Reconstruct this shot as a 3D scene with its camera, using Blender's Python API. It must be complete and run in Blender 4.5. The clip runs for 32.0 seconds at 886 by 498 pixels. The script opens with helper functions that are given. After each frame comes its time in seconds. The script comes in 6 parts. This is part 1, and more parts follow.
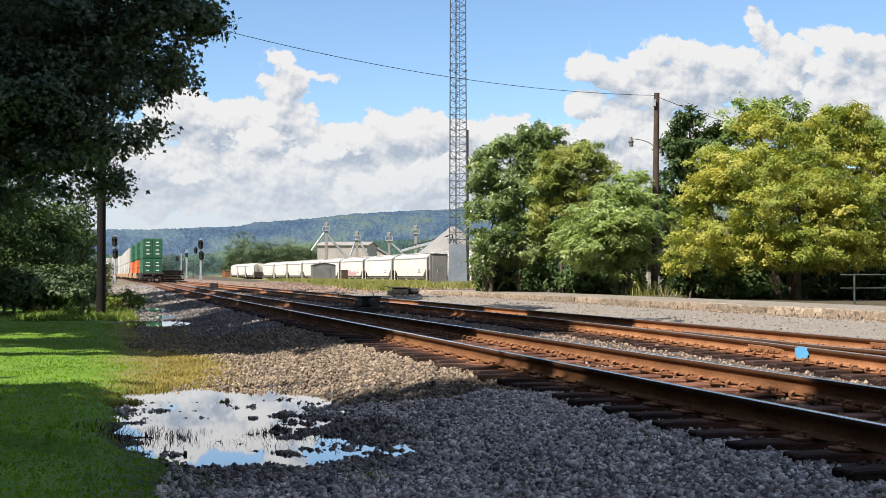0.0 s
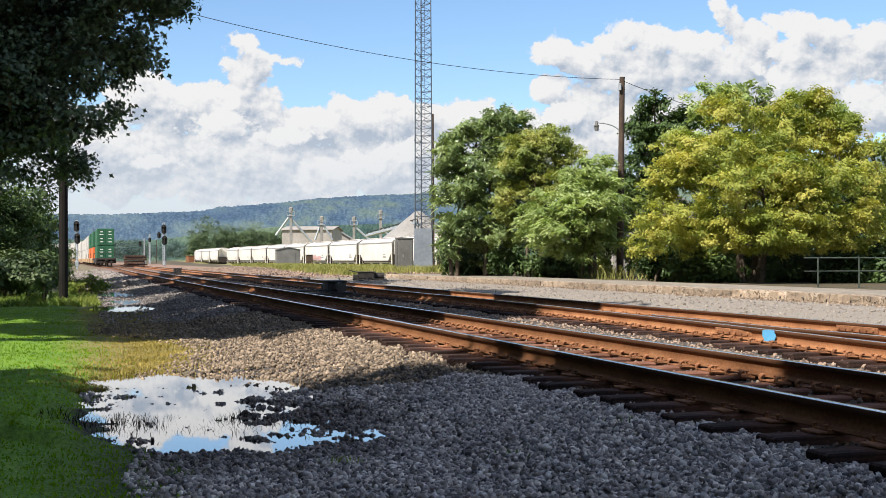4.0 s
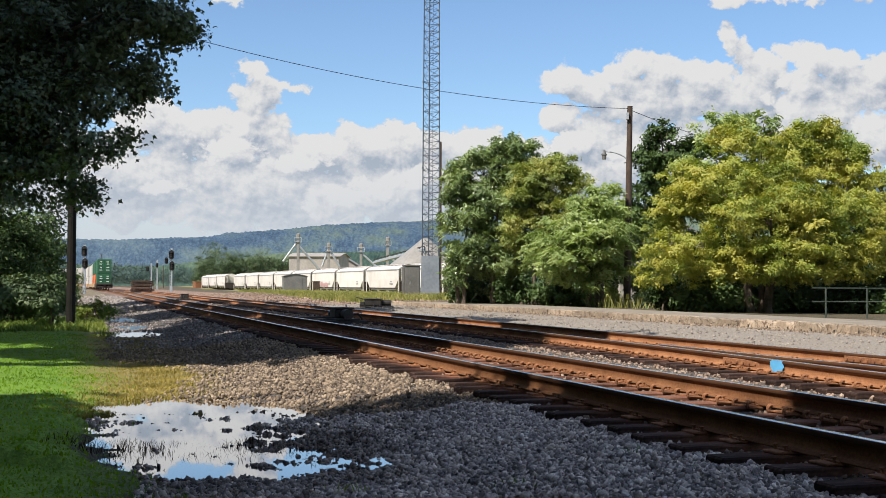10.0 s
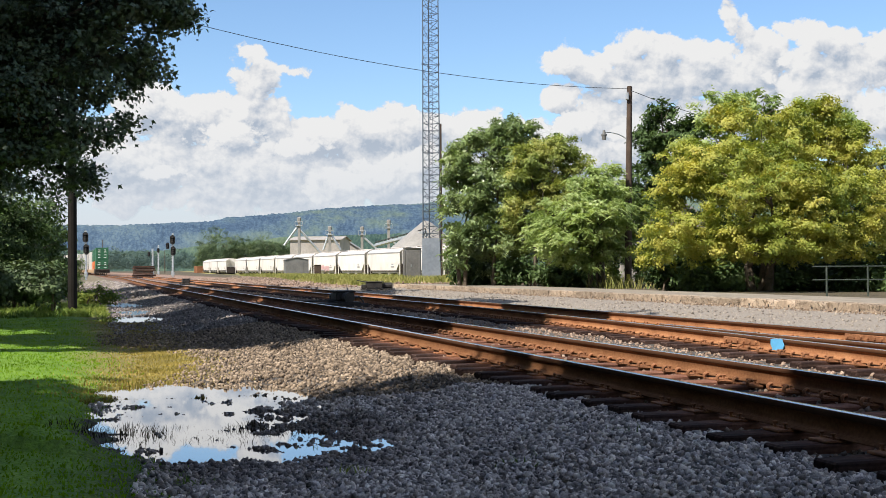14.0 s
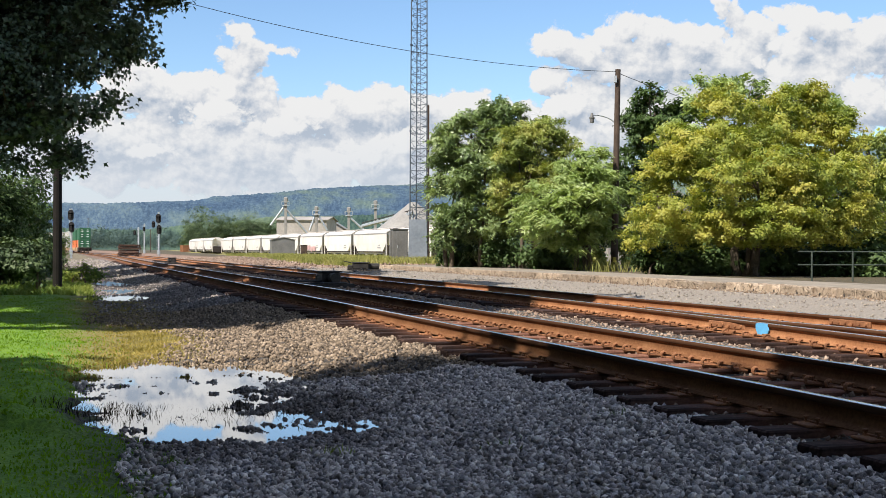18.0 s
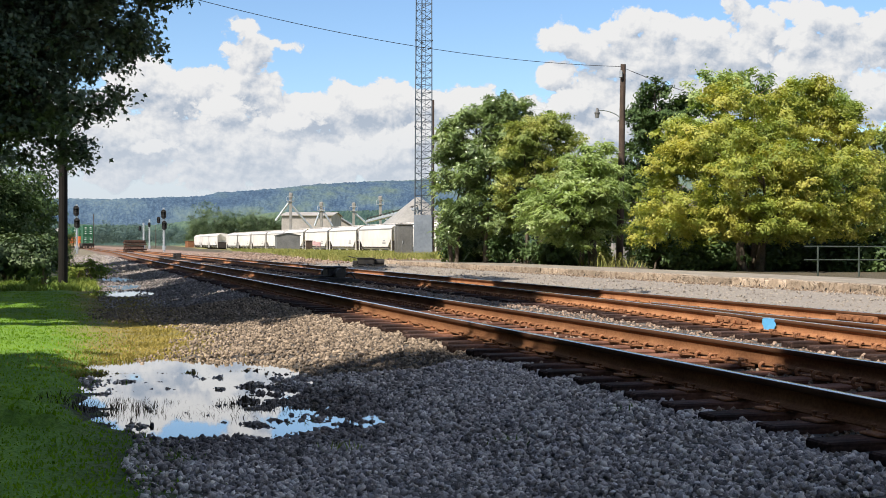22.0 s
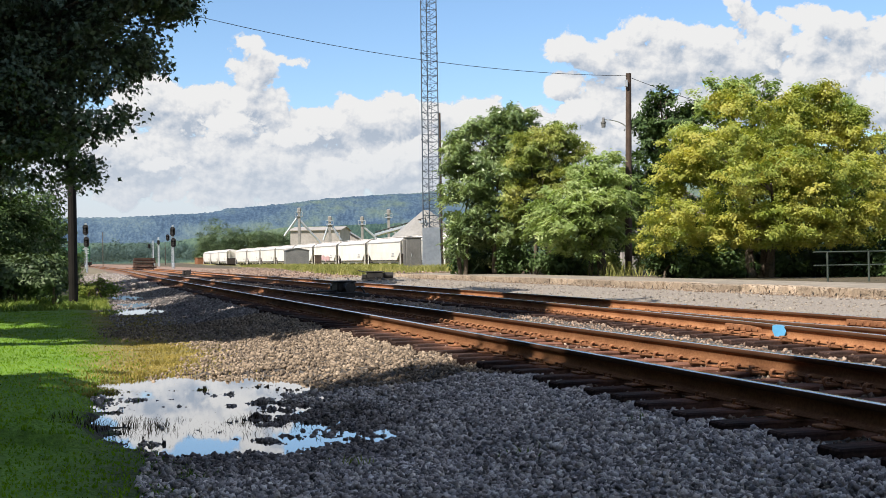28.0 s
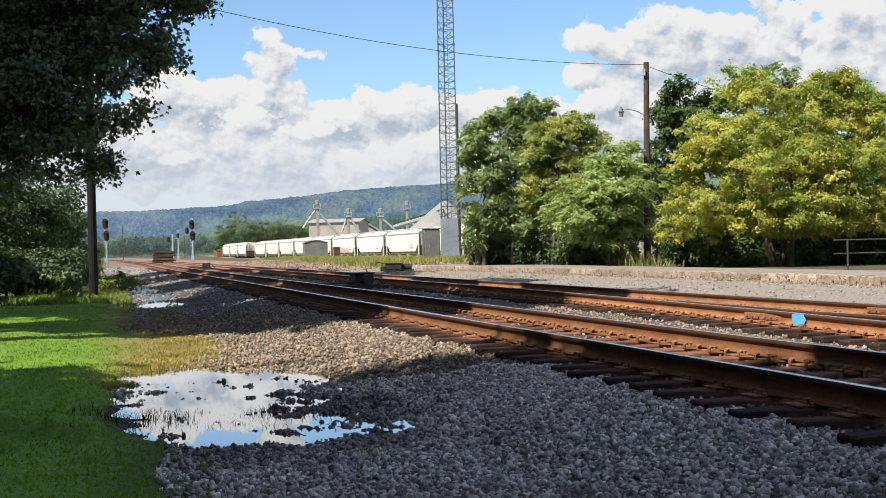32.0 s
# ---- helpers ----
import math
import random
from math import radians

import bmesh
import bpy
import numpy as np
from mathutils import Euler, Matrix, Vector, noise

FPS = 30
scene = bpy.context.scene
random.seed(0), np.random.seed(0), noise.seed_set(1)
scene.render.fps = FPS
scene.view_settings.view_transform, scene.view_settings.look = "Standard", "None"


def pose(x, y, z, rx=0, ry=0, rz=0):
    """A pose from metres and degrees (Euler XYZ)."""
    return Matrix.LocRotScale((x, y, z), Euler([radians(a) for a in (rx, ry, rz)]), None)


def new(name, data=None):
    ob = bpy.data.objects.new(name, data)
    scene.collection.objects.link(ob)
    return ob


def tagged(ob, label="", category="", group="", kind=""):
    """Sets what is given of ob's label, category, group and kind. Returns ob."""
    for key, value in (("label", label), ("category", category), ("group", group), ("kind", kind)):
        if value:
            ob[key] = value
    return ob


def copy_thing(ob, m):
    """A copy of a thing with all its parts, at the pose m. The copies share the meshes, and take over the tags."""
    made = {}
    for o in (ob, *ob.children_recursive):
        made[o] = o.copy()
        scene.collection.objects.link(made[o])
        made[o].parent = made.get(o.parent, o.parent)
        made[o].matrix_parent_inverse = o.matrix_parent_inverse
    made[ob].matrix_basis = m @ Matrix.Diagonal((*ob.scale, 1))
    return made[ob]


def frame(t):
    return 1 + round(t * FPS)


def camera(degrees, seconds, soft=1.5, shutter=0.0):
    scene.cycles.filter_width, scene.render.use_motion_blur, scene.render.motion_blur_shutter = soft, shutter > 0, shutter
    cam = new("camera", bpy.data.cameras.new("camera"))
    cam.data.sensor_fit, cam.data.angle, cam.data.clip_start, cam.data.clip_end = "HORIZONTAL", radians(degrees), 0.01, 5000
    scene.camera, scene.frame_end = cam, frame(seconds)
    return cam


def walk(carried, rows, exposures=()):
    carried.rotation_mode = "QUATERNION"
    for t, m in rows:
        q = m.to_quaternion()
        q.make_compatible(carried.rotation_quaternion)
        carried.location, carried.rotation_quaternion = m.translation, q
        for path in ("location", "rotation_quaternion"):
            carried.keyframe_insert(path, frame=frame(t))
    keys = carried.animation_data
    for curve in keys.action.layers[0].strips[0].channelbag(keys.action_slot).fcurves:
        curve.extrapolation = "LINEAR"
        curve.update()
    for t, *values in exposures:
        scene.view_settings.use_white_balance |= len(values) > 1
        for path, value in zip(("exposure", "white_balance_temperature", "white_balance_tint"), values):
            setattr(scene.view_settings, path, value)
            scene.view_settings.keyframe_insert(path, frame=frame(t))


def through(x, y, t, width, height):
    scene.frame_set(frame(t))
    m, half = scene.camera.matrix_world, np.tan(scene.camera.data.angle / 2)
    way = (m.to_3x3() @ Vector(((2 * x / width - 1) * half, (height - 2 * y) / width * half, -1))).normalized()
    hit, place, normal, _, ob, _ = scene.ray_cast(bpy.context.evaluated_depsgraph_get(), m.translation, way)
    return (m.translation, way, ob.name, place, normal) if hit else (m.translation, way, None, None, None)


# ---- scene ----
cam = camera(41.0, 32.0, soft=0.3)

# t, x, y, z, yaw, pitch, roll
PATH = [
    (0, 0.002, -0.042, 1.456, 0.019, 1.222, -0.017),
    (0.5, 0.02, -0.043, 1.463, -0.32, 1.243, 0.001),
    (1, -0.012, 0.019, 1.45, -0.853, 1.317, 0.16),
    (1.5, -0.04, 0.032, 1.45, -0.519, 0.714, 0.089),
    (2, -0.059, 0.078, 1.446, -0.479, 0.529, 0.074),
    (2.5, -0.042, 0.039, 1.455, -1.534, 0.297, 0.522),
    (3, -0.033, 0.047, 1.452, -1.773, 0.407, 0.04),
    (3.5, -0.041, 0.052, 1.446, -1.437, 0.475, -0.222),
    (5.5, -0.046, 0.047, 1.452, -3.256, 0.369, 0.271),
    (6, -0.047, 0.06, 1.451, -3.336, 0.332, 0.273),
    (6.5, -0.046, 0.048, 1.451, -3.394, 0.362, 0.415),
    (7, -0.036, 0.064, 1.457, -4.184, 0.434, 0.518),
    (7.5, -0.042, 0.059, 1.457, -4.016, 2.419, 0.193),
    (8, -0.046, 0.058, 1.457, -3.295, 2.537, 0.338),
    (8.5, -0.053, 0.036, 1.452, -3.139, 2.519, 1.139),
    (9, -0.047, 0.037, 1.452, -3.174, 2.356, 0.773),
    (9.5, -0.052, 0.036, 1.454, -2.91, 2.165, 0.46),
    (10, -0.052, 0.039, 1.452, -1.344, 1.793, 0.254),
    (10.5, -0.051, 0.037, 1.45, -1.226, 1.591, 0.123),
    (11, -0.044, 0.03, 1.449, -0.918, 1.387, 0.234),
    (11.5, -0.046, 0.025, 1.449, -1.1, 1.055, 0.405),
    (12, -0.043, 0.03, 1.455, -1.117, 1.021, 0.195),
    (12.5, -0.041, 0.031, 1.455, -1.278, 1.071, 0.123),
    (13, -0.039, 0.035, 1.454, -1.414, 1.212, -0.098),
    (13.5, -0.041, 0.04, 1.45, -1.276, 1.146, -0.232),
    (14, -0.038, 0.027, 1.448, -1.29, 0.937, -0.323),
    (14.5, -0.043, 0.035, 1.45, -1.455, 0.674, -0.089),
    (16.5, -0.042, 0.033, 1.448, -1.531, 0.473, 0.147),
    (17, -0.038, 0.032, 1.45, -1.797, 0.257, 0.208),
    (17.5, -0.043, 0.043, 1.451, -1.895, 0.066, 0.228),
    (18, -0.039, 0.049, 1.449, -1.937, 0.039, 0.223),
    (18.5, -0.041, 0.042, 1.45, -1.922, 0.034, 0.428),
    (19, -0.04, 0.053, 1.451, -1.964, -0.037, 0.472),
    (19.5, -0.041, 0.052, 1.448, -2.028, -0.102, 0.477),
    (20, -0.04, 0.045, 1.451, -2.091, -0.171, 0.389),
    (20.5, -0.044, 0.044, 1.451, -2.19, -0.189, 0.394),
    (21, -0.048, 0.045, 1.453, -2.343, -0.189, 0.413),
    (21.5, -0.052, 0.047, 1.446, -2.331, -0.176, 0.447),
    (22, -0.051, 0.068, 1.448, -1.701, -0.186, 0.158),
    (22.5, -0.045, 0.054, 1.448, -0.77, -0.123, 0.178),
    (23, -0.047, 0.064, 1.45, -0.437, -0.013, 0.024),
    (23.5, -0.047, 0.068, 1.447, -0.078, 0.1, -0.117),
    (24, -0.054, 0.043, 1.453, -0.202, 0.229, -0.069),
    (24.5, -0.047, 0.044, 1.452, -0.184, 0.241, -0.229),
    (25, -0.045, 0.04, 1.451, -0.483, 0.27, -0.154),
    (25.5, -0.044, 0.032, 1.45, -0.55, 0.385, -0.559),
    (26, -0.045, 0.039, 1.454, -0.715, 0.421, -0.69),
    (26.5, -0.043, 0.044, 1.451, -0.97, 0.413, -0.579),
    (28.5, -0.045, 0.045, 1.457, -1.312, 0.404, -0.938),
    (29, -0.048, 0.068, 1.452, -1.29, 0.393, -0.883),
    (29.5, -0.042, 0.051, 1.456, -1.388, 0.386, -0.987),
    (30, -0.04, 0.067, 1.45, -1.507, 0.303, -1.282),
    (30.5, -0.033, 0.059, 1.452, -1.146, 0.262, -1.286),
    (31, -0.038, 0.06, 1.452, -0.978, 0.114, -1.328),
    (31.5, -0.041, 0.062, 1.451, -0.66, 0.054, -1.528),
    (32, -0.031, 0.047, 1.453, -0.367, -0.007, -1.334),
]


def camera_rows():
    return [(t, pose(x, y, z, 90 + pitch, 0, yaw) @ pose(0, 0, 0, 0, 0, roll))
            for t, x, y, z, yaw, pitch, roll in PATH]


EXPOSURES = [(0, 0.82), (6, 0.86), (7.2, 0.86), (8, 0.84), (9, 0.64), (10, 0.64), (11.5, 0.76), (13, 0.78), (14.5, 0.8), (17, 0.81), (22, 0.8), (32, 0.81)]
walk(cam, camera_rows(), EXPOSURES)

# ---- plan: offsets across the tracks (p) and along them (s), z up ----
TURN = radians(16.0)
CT, ST = math.cos(TURN), math.sin(TURN)
RAIL_TOP = 0.52
N_NEAR, N_FAR = 4.67, 6.18
A_RAIL = 10.70
KERB = 15.9


def P(p, s, z=0.0):
    return Vector((p * CT - s * ST, p * ST + s * CT, z))


def track_pose(p, s, z=0.0, turn=0.0):
    return pose(*P(p, s, z), 0, 0, 16.0 + turn)


# ---- world, sun ----
SUN_AZ = math.atan2(-0.679, -0.715)
SUN_EL = radians(48)
world = bpy.data.worlds.new("sky")
scene.world = world
world.use_nodes = True
wn = world.node_tree.nodes
sky = wn.new("ShaderNodeTexSky")
sky.sky_type = 'NISHITA'
sky.sun_disc = False
sky.sun_elevation = SUN_EL
sky.sun_rotation = SUN_AZ % (2 * math.pi)
sky.air_density, sky.dust_density, sky.ozone_density = 1.0, 0.3, 3.0
tint = wn.new("ShaderNodeVectorMath")
tint.operation = 'MULTIPLY'
tint.inputs[1].default_value = (0.92, 1.0, 1.08)
world.node_tree.links.new(sky.outputs[0], tint.inputs[0])
world.node_tree.links.new(tint.outputs[0], wn["Background"].inputs[0])
wn["Background"].inputs[1].default_value = 0.088

sun_data = bpy.data.lights.new("sun", 'SUN')
sun_data.energy, sun_data.angle, sun_data.color = 5.0, radians(0.53), (1.0, 0.905, 0.79)
sun = new("sun", sun_data)
to_sun = Vector((math.sin(SUN_AZ) * math.cos(SUN_EL), math.cos(SUN_AZ) * math.cos(SUN_EL), math.sin(SUN_EL)))
sun.matrix_basis = Matrix.Translation((0, -20, 40)) @ to_sun.to_track_quat("Z", "Y").to_matrix().to_4x4()


# ---- materials ----
class Net:
    """Short hand for the nodes of a material."""

    def __init__(self, tree):
        self.tree = tree

    def add(self, kind, operation="", use_clamp=False, data_type="", blend_type="", interpolation_type=""):
        n = self.tree.nodes.new(kind)
        if operation:
            n.operation = operation
        if use_clamp:
            n.use_clamp = True
        if data_type:
            n.data_type = data_type
        if blend_type:
            n.blend_type = blend_type
        if interpolation_type:
            n.interpolation_type = interpolation_type
        return n

    def link(self, a, b):
        self.tree.links.new(a, b)

    def put(self, socket, v):
        if isinstance(v, bpy.types.NodeSocket):
            self.link(v, socket)
        else:
            socket.default_value = v

    def math(self, op, a, b=0.0, c=0.0, clamp=False):
        n = self.add("ShaderNodeMath", operation=op, use_clamp=clamp)
        for i, v in enumerate((a, b, c)):
            self.put(n.inputs[i], v)
        return n.outputs[0]

    def vec(self, op, a, b=(0, 0, 0)):
        n = self.add("ShaderNodeVectorMath", operation=op)
        self.put(n.inputs[0], a)
        self.put(n.inputs[1], b)
        return n.outputs["Value"] if op in ("LENGTH", "DOT_PRODUCT", "DISTANCE") else n.outputs[0]

    def noise(self, vector, scale, detail=3.0, rough=0.55, warp=0.0):
        n = self.add("ShaderNodeTexNoise")
        self.put(n.inputs["Vector"], vector)
        n.inputs["Scale"].default_value = scale
        n.inputs["Detail"].default_value = detail
        n.inputs["Roughness"].default_value = rough
        n.inputs["Distortion"].default_value = warp
        return n.outputs[0]

    def ramp(self, fac, stops, mode='LINEAR'):
        n = self.add("ShaderNodeValToRGB")
        self.put(n.inputs[0], fac)
        r = n.color_ramp
        r.interpolation = mode
        while len(r.elements) < len(stops):
            r.elements.new(0.5)
        for e, (at, col) in zip(r.elements, stops):
            e.position = at
            e.color = (*col, 1) if len(col) == 3 else col
        return n.outputs[0]

    def mix(self, fac, a, b, mode='MIX'):
        n = self.add("ShaderNodeMix", data_type='RGBA', blend_type=mode)
        self.put(n.inputs[0], fac)
        self.put(n.inputs[6], (*a, 1) if isinstance(a, tuple) else a)
        self.put(n.inputs[7], (*b, 1) if isinstance(b, tuple) else b)
        return n.outputs[2]

    def smooth(self, v, lo, hi):
        n = self.add("ShaderNodeMapRange", interpolation_type='SMOOTHSTEP')
        self.put(n.inputs[0], v)
        n.inputs[1].default_value, n.inputs[2].default_value = lo, hi
        return n.outputs[0]

    def bump(self, height, strength, distance):
        n = self.add("ShaderNodeBump")
        n.inputs["Strength"].default_value = strength
        n.inputs["Distance"].default_value = distance
        self.link(height, n.inputs["Height"])
        return n.outputs[0]


def blank(name):
    m = bpy.data.materials.new(name)
    m.use_nodes = True
    net = Net(m.node_tree)
    return m, net, m.node_tree.nodes["Principled BSDF"]


def surface(name, dark, light, scale, rough=0.7, metal=0.0, bump=0.3, grain=8.0, vary=0.0, depth=0.01, island=False, stain=None, shine=0.3):
    """A worn surface: two colours in two sizes of noise, relief, and a shift from piece to piece."""
    m, k, b = blank(name)
    co = k.add("ShaderNodeTexCoord").outputs["Object"]
    big, fine = k.noise(co, scale, 5.0), k.noise(co, scale * grain, 3.0)
    fac = k.math('ADD', k.math('MULTIPLY', big, 0.65), k.math('MULTIPLY', fine, 0.35))
    col = k.ramp(fac, [(0.34, dark), (0.66, light)])
    if stain:
        spot = k.smooth(k.noise(co, scale * 0.6, 6.0, 0.65), 0.52, 0.68)
        col = k.mix(spot, col, stain)
    if vary:
        if island:
            rnd = k.add("ShaderNodeNewGeometry").outputs["Random Per Island"]
        else:
            rnd = k.add("ShaderNodeObjectInfo").outputs["Random"]
        hsv = k.add("ShaderNodeHueSaturation")
        k.link(col, hsv.inputs["Color"])
        k.link(k.math('ADD', k.math('MULTIPLY', rnd, 2 * vary), 1 - vary), hsv.inputs["Value"])
        col = hsv.outputs[0]
    k.link(col, b.inputs["Base Color"])
    b.inputs["Roughness"].default_value = rough
    b.inputs["Metallic"].default_value = metal
    b.inputs["Specular IOR Level"].default_value = shine
    if bump:
        k.link(k.bump(fac, bump, depth), b.inputs["Normal"])
    return m


def leaf_material(name, tints, through=0.35, gloss=0.5, shine=0.3):
    """Leaves that differ one by one and in large patches; light passes through."""
    m, k, b = blank(name)
    co = k.add("ShaderNodeTexCoord").outputs["Object"]
    rnd = k.add("ShaderNodeNewGeometry").outputs["Random Per Island"]
    patch = k.noise(co, 0.55, 4.0, 0.6)
    fac = k.math('ADD', k.math('MULTIPLY', rnd, 0.26), k.math('MULTIPLY', k.smooth(patch, 0.3, 0.7), 0.76))
    n = len(tints)
    col = k.ramp(fac, [(0.08 + 0.88 * i / (n - 1), c) for i, c in enumerate(tints)])
    k.link(col, b.inputs["Base Color"])
    b.inputs["Roughness"].default_value = gloss
    b.inputs["Specular IOR Level"].default_value = shine
    t = k.add("ShaderNodeBsdfTranslucent")
    k.link(k.mix(1.0, col, (1.0, 1.0, 0.45), 'MULTIPLY'), t.inputs[0])
    mx = k.add("ShaderNodeMixShader")
    mx.inputs[0].default_value = through
    k.link(b.outputs[0], mx.inputs[1])
    k.link(t.outputs[0], mx.inputs[2])
    k.link(mx.outputs[0], m.node_tree.nodes["Material Output"].inputs[0])
    return m


def paint(name, col, rough=0.5, metal=0.0):
    d = tuple(c * 0.78 for c in col)
    return surface(name, d, col, 1.3, rough, metal, bump=0.08, grain=14)


def ground_material():
    m, k, b = blank("ground_soil_grass")
    co = k.add("ShaderNodeTexCoord").outputs["Object"]
    across = k.vec('DOT_PRODUCT', co, (CT, ST, 0))
    along = k.vec('DOT_PRODUCT', co, (-ST, CT, 0))
    n1, n2, n3 = k.noise(co, 0.35, 4.0), k.noise(co, 3.0, 4.0), k.noise(co, 26.0, 3.0)
    edge = k.math('ADD', across, k.math('ADD', k.math('MULTIPLY', n1, 1.6), k.math('MULTIPLY', n2, 0.7)))
    lawn = k.math('SUBTRACT', 1.0, k.smooth(edge, 0.75, 1.95))
    strip = k.math('MULTIPLY', k.smooth(along, 13.5, 17.5), k.math('SUBTRACT', 1.0, k.smooth(along, 21, 25)))
    dry = k.math('SUBTRACT', 1.0, k.smooth(k.math('SUBTRACT', edge, k.math('MULTIPLY', strip, 0.9)), 1.6, 2.4))
    grass = k.ramp(k.math('ADD', k.math('MULTIPLY', n2, 0.5), k.math('MULTIPLY', n3, 0.5)),
                   [(0.3, (0.065, 0.14, 0.011)), (0.55, (0.12, 0.235, 0.016)), (0.75, (0.18, 0.3, 0.027))])
    straw = k.ramp(n3, [(0.3, (0.1, 0.09, 0.03)), (0.7, (0.27, 0.225, 0.075))])
    gravel = k.ramp(k.math('ADD', k.math('MULTIPLY', n2, 0.4), k.math('MULTIPLY', n3, 0.6)),
                    [(0.32, (0.02, 0.018, 0.017)), (0.5, (0.06, 0.054, 0.049)), (0.72, (0.15, 0.135, 0.12))])
    pale = k.ramp(n3, [(0.3, (0.15, 0.133, 0.115)), (0.7, (0.3, 0.27, 0.235))])
    rusty = k.ramp(n3, [(0.3, (0.1, 0.058, 0.04)), (0.7, (0.32, 0.2, 0.14))])
    bed = k.math('MULTIPLY', k.math('MULTIPLY', k.smooth(across, 7.6, 8.6), k.math('SUBTRACT', 1.0, k.smooth(across, 11.4, 12.4))), k.smooth(along, 24, 34))
    gravel = k.mix(k.smooth(across, 11.6, 12.6), gravel, pale)
    yard = k.math('MULTIPLY', k.smooth(across, 3.6, 4.6), k.smooth(along, 58, 76))
    gravel = k.mix(k.math('MULTIPLY', k.math('MAXIMUM', bed, yard), 0.8), gravel, rusty)
    far = k.ramp(n1, [(0.3, (0.13, 0.13, 0.035)), (0.7, (0.28, 0.25, 0.09))])
    field = k.math('MULTIPLY', k.smooth(along, 62, 72), k.smooth(k.math('ADD', k.math('SUBTRACT', across, k.math('MULTIPLY', k.math('SUBTRACT', along, 75.0), 0.07)), k.math('MULTIPLY', n1, 4.0)), 17.0, 19.0))
    litter = k.ramp(n3, [(0.3, (0.03, 0.024, 0.015)), (0.7, (0.11, 0.09, 0.05))])
    behind = k.smooth(across, 16.3, 17.0)
    scrub = k.ramp(k.math('ADD', k.math('MULTIPLY', n1, 0.5), k.math('MULTIPLY', n3, 0.5)), [(0.35, (0.07, 0.06, 0.035)), (0.65, (0.2, 0.17, 0.11))])
    soil = k.ramp(n3, [(0.3, (0.014, 0.013, 0.009)), (0.7, (0.055, 0.05, 0.03))])
    col = k.mix(dry, gravel, k.mix(k.smooth(along, 11.2, 13.6), soil, straw))
    col = k.mix(lawn, col, grass)
    rim = k.math('SQRT', k.math('ADD', k.math('POWER', k.math('DIVIDE', k.math('SUBTRACT', across, 0.85), 0.85), 2.0), k.math('POWER', k.math('DIVIDE', k.math('SUBTRACT', along, 10.9), 1.9), 2.0)))
    mud = k.math('SUBTRACT', 1.0, k.smooth(k.math('ADD', rim, k.math('MULTIPLY', k.math('SUBTRACT', n2, 0.5), 1.4)), 0.8, 1.15))
    col = k.mix(mud, col, k.ramp(n3, [(0.3, (0.012, 0.01, 0.008)), (0.7, (0.05, 0.042, 0.033))]))
    col = k.mix(k.math('MULTIPLY', k.smooth(along, 46, 60), k.math('SUBTRACT', 1.0, k.smooth(across, 3.4, 4.4))), col, scrub)
    col = k.mix(behind, col, litter)
    col = k.mix(field, col, far)
    k.link(col, b.inputs["Base Color"])
    b.inputs["Roughness"].default_value = 0.9
    k.link(k.bump(k.math('ADD', n3, k.math('MULTIPLY', n2, 0.5)), 0.7, 0.04), b.inputs["Normal"])
    return m


def stone_material(name, stops, damp=False):
    """Crushed stone, each its own shade; damp: dark wet stones round the puddle's rim."""
    m, k, b = blank(name)
    co = k.add("ShaderNodeTexCoord").outputs["Object"]
    rnd = k.add("ShaderNodeNewGeometry").outputs["Random Per Island"]
    g = k.noise(co, 95.0, 4.0, 0.65)
    fac = k.math('ADD', k.math('MULTIPLY', rnd, 0.7), k.math('MULTIPLY', g, 0.3))
    col = k.ramp(fac, stops)
    dust = k.noise(co, 0.9, 4.0, 0.6)
    col = k.mix(k.math('MULTIPLY', k.smooth(dust, 0.45, 0.65), 0.3), col, (0.5, 0.48, 0.5), 'MULTIPLY')
    b.inputs["Roughness"].default_value = 0.82
    if damp:
        across, along = k.vec('DOT_PRODUCT', co, (CT, ST, 0)), k.vec('DOT_PRODUCT', co, (-ST, CT, 0))
        far = k.math('SQRT', k.math('ADD', k.math('POWER', k.math('DIVIDE', k.math('SUBTRACT', across, 1.3), 1.3), 2.0), k.math('POWER', k.math('DIVIDE', k.math('SUBTRACT', along, 10.2), 2.2), 2.0)))
        wet = k.math('SUBTRACT', 1.0, k.smooth(k.math('ADD', far, k.math('MULTIPLY', k.math('SUBTRACT', k.noise(co, 1.6, 4.0, 0.6), 0.5), 1.0)), 0.8, 1.2))
        col = k.mix(wet, col, (0.38, 0.36, 0.36), 'MULTIPLY')
        k.link(k.math('SUBTRACT', 0.82, k.math('MULTIPLY', wet, 0.32)), b.inputs["Roughness"])
    k.link(col, b.inputs["Base Color"])
    k.link(k.bump(g, 0.8, 0.008), b.inputs["Normal"])
    return m


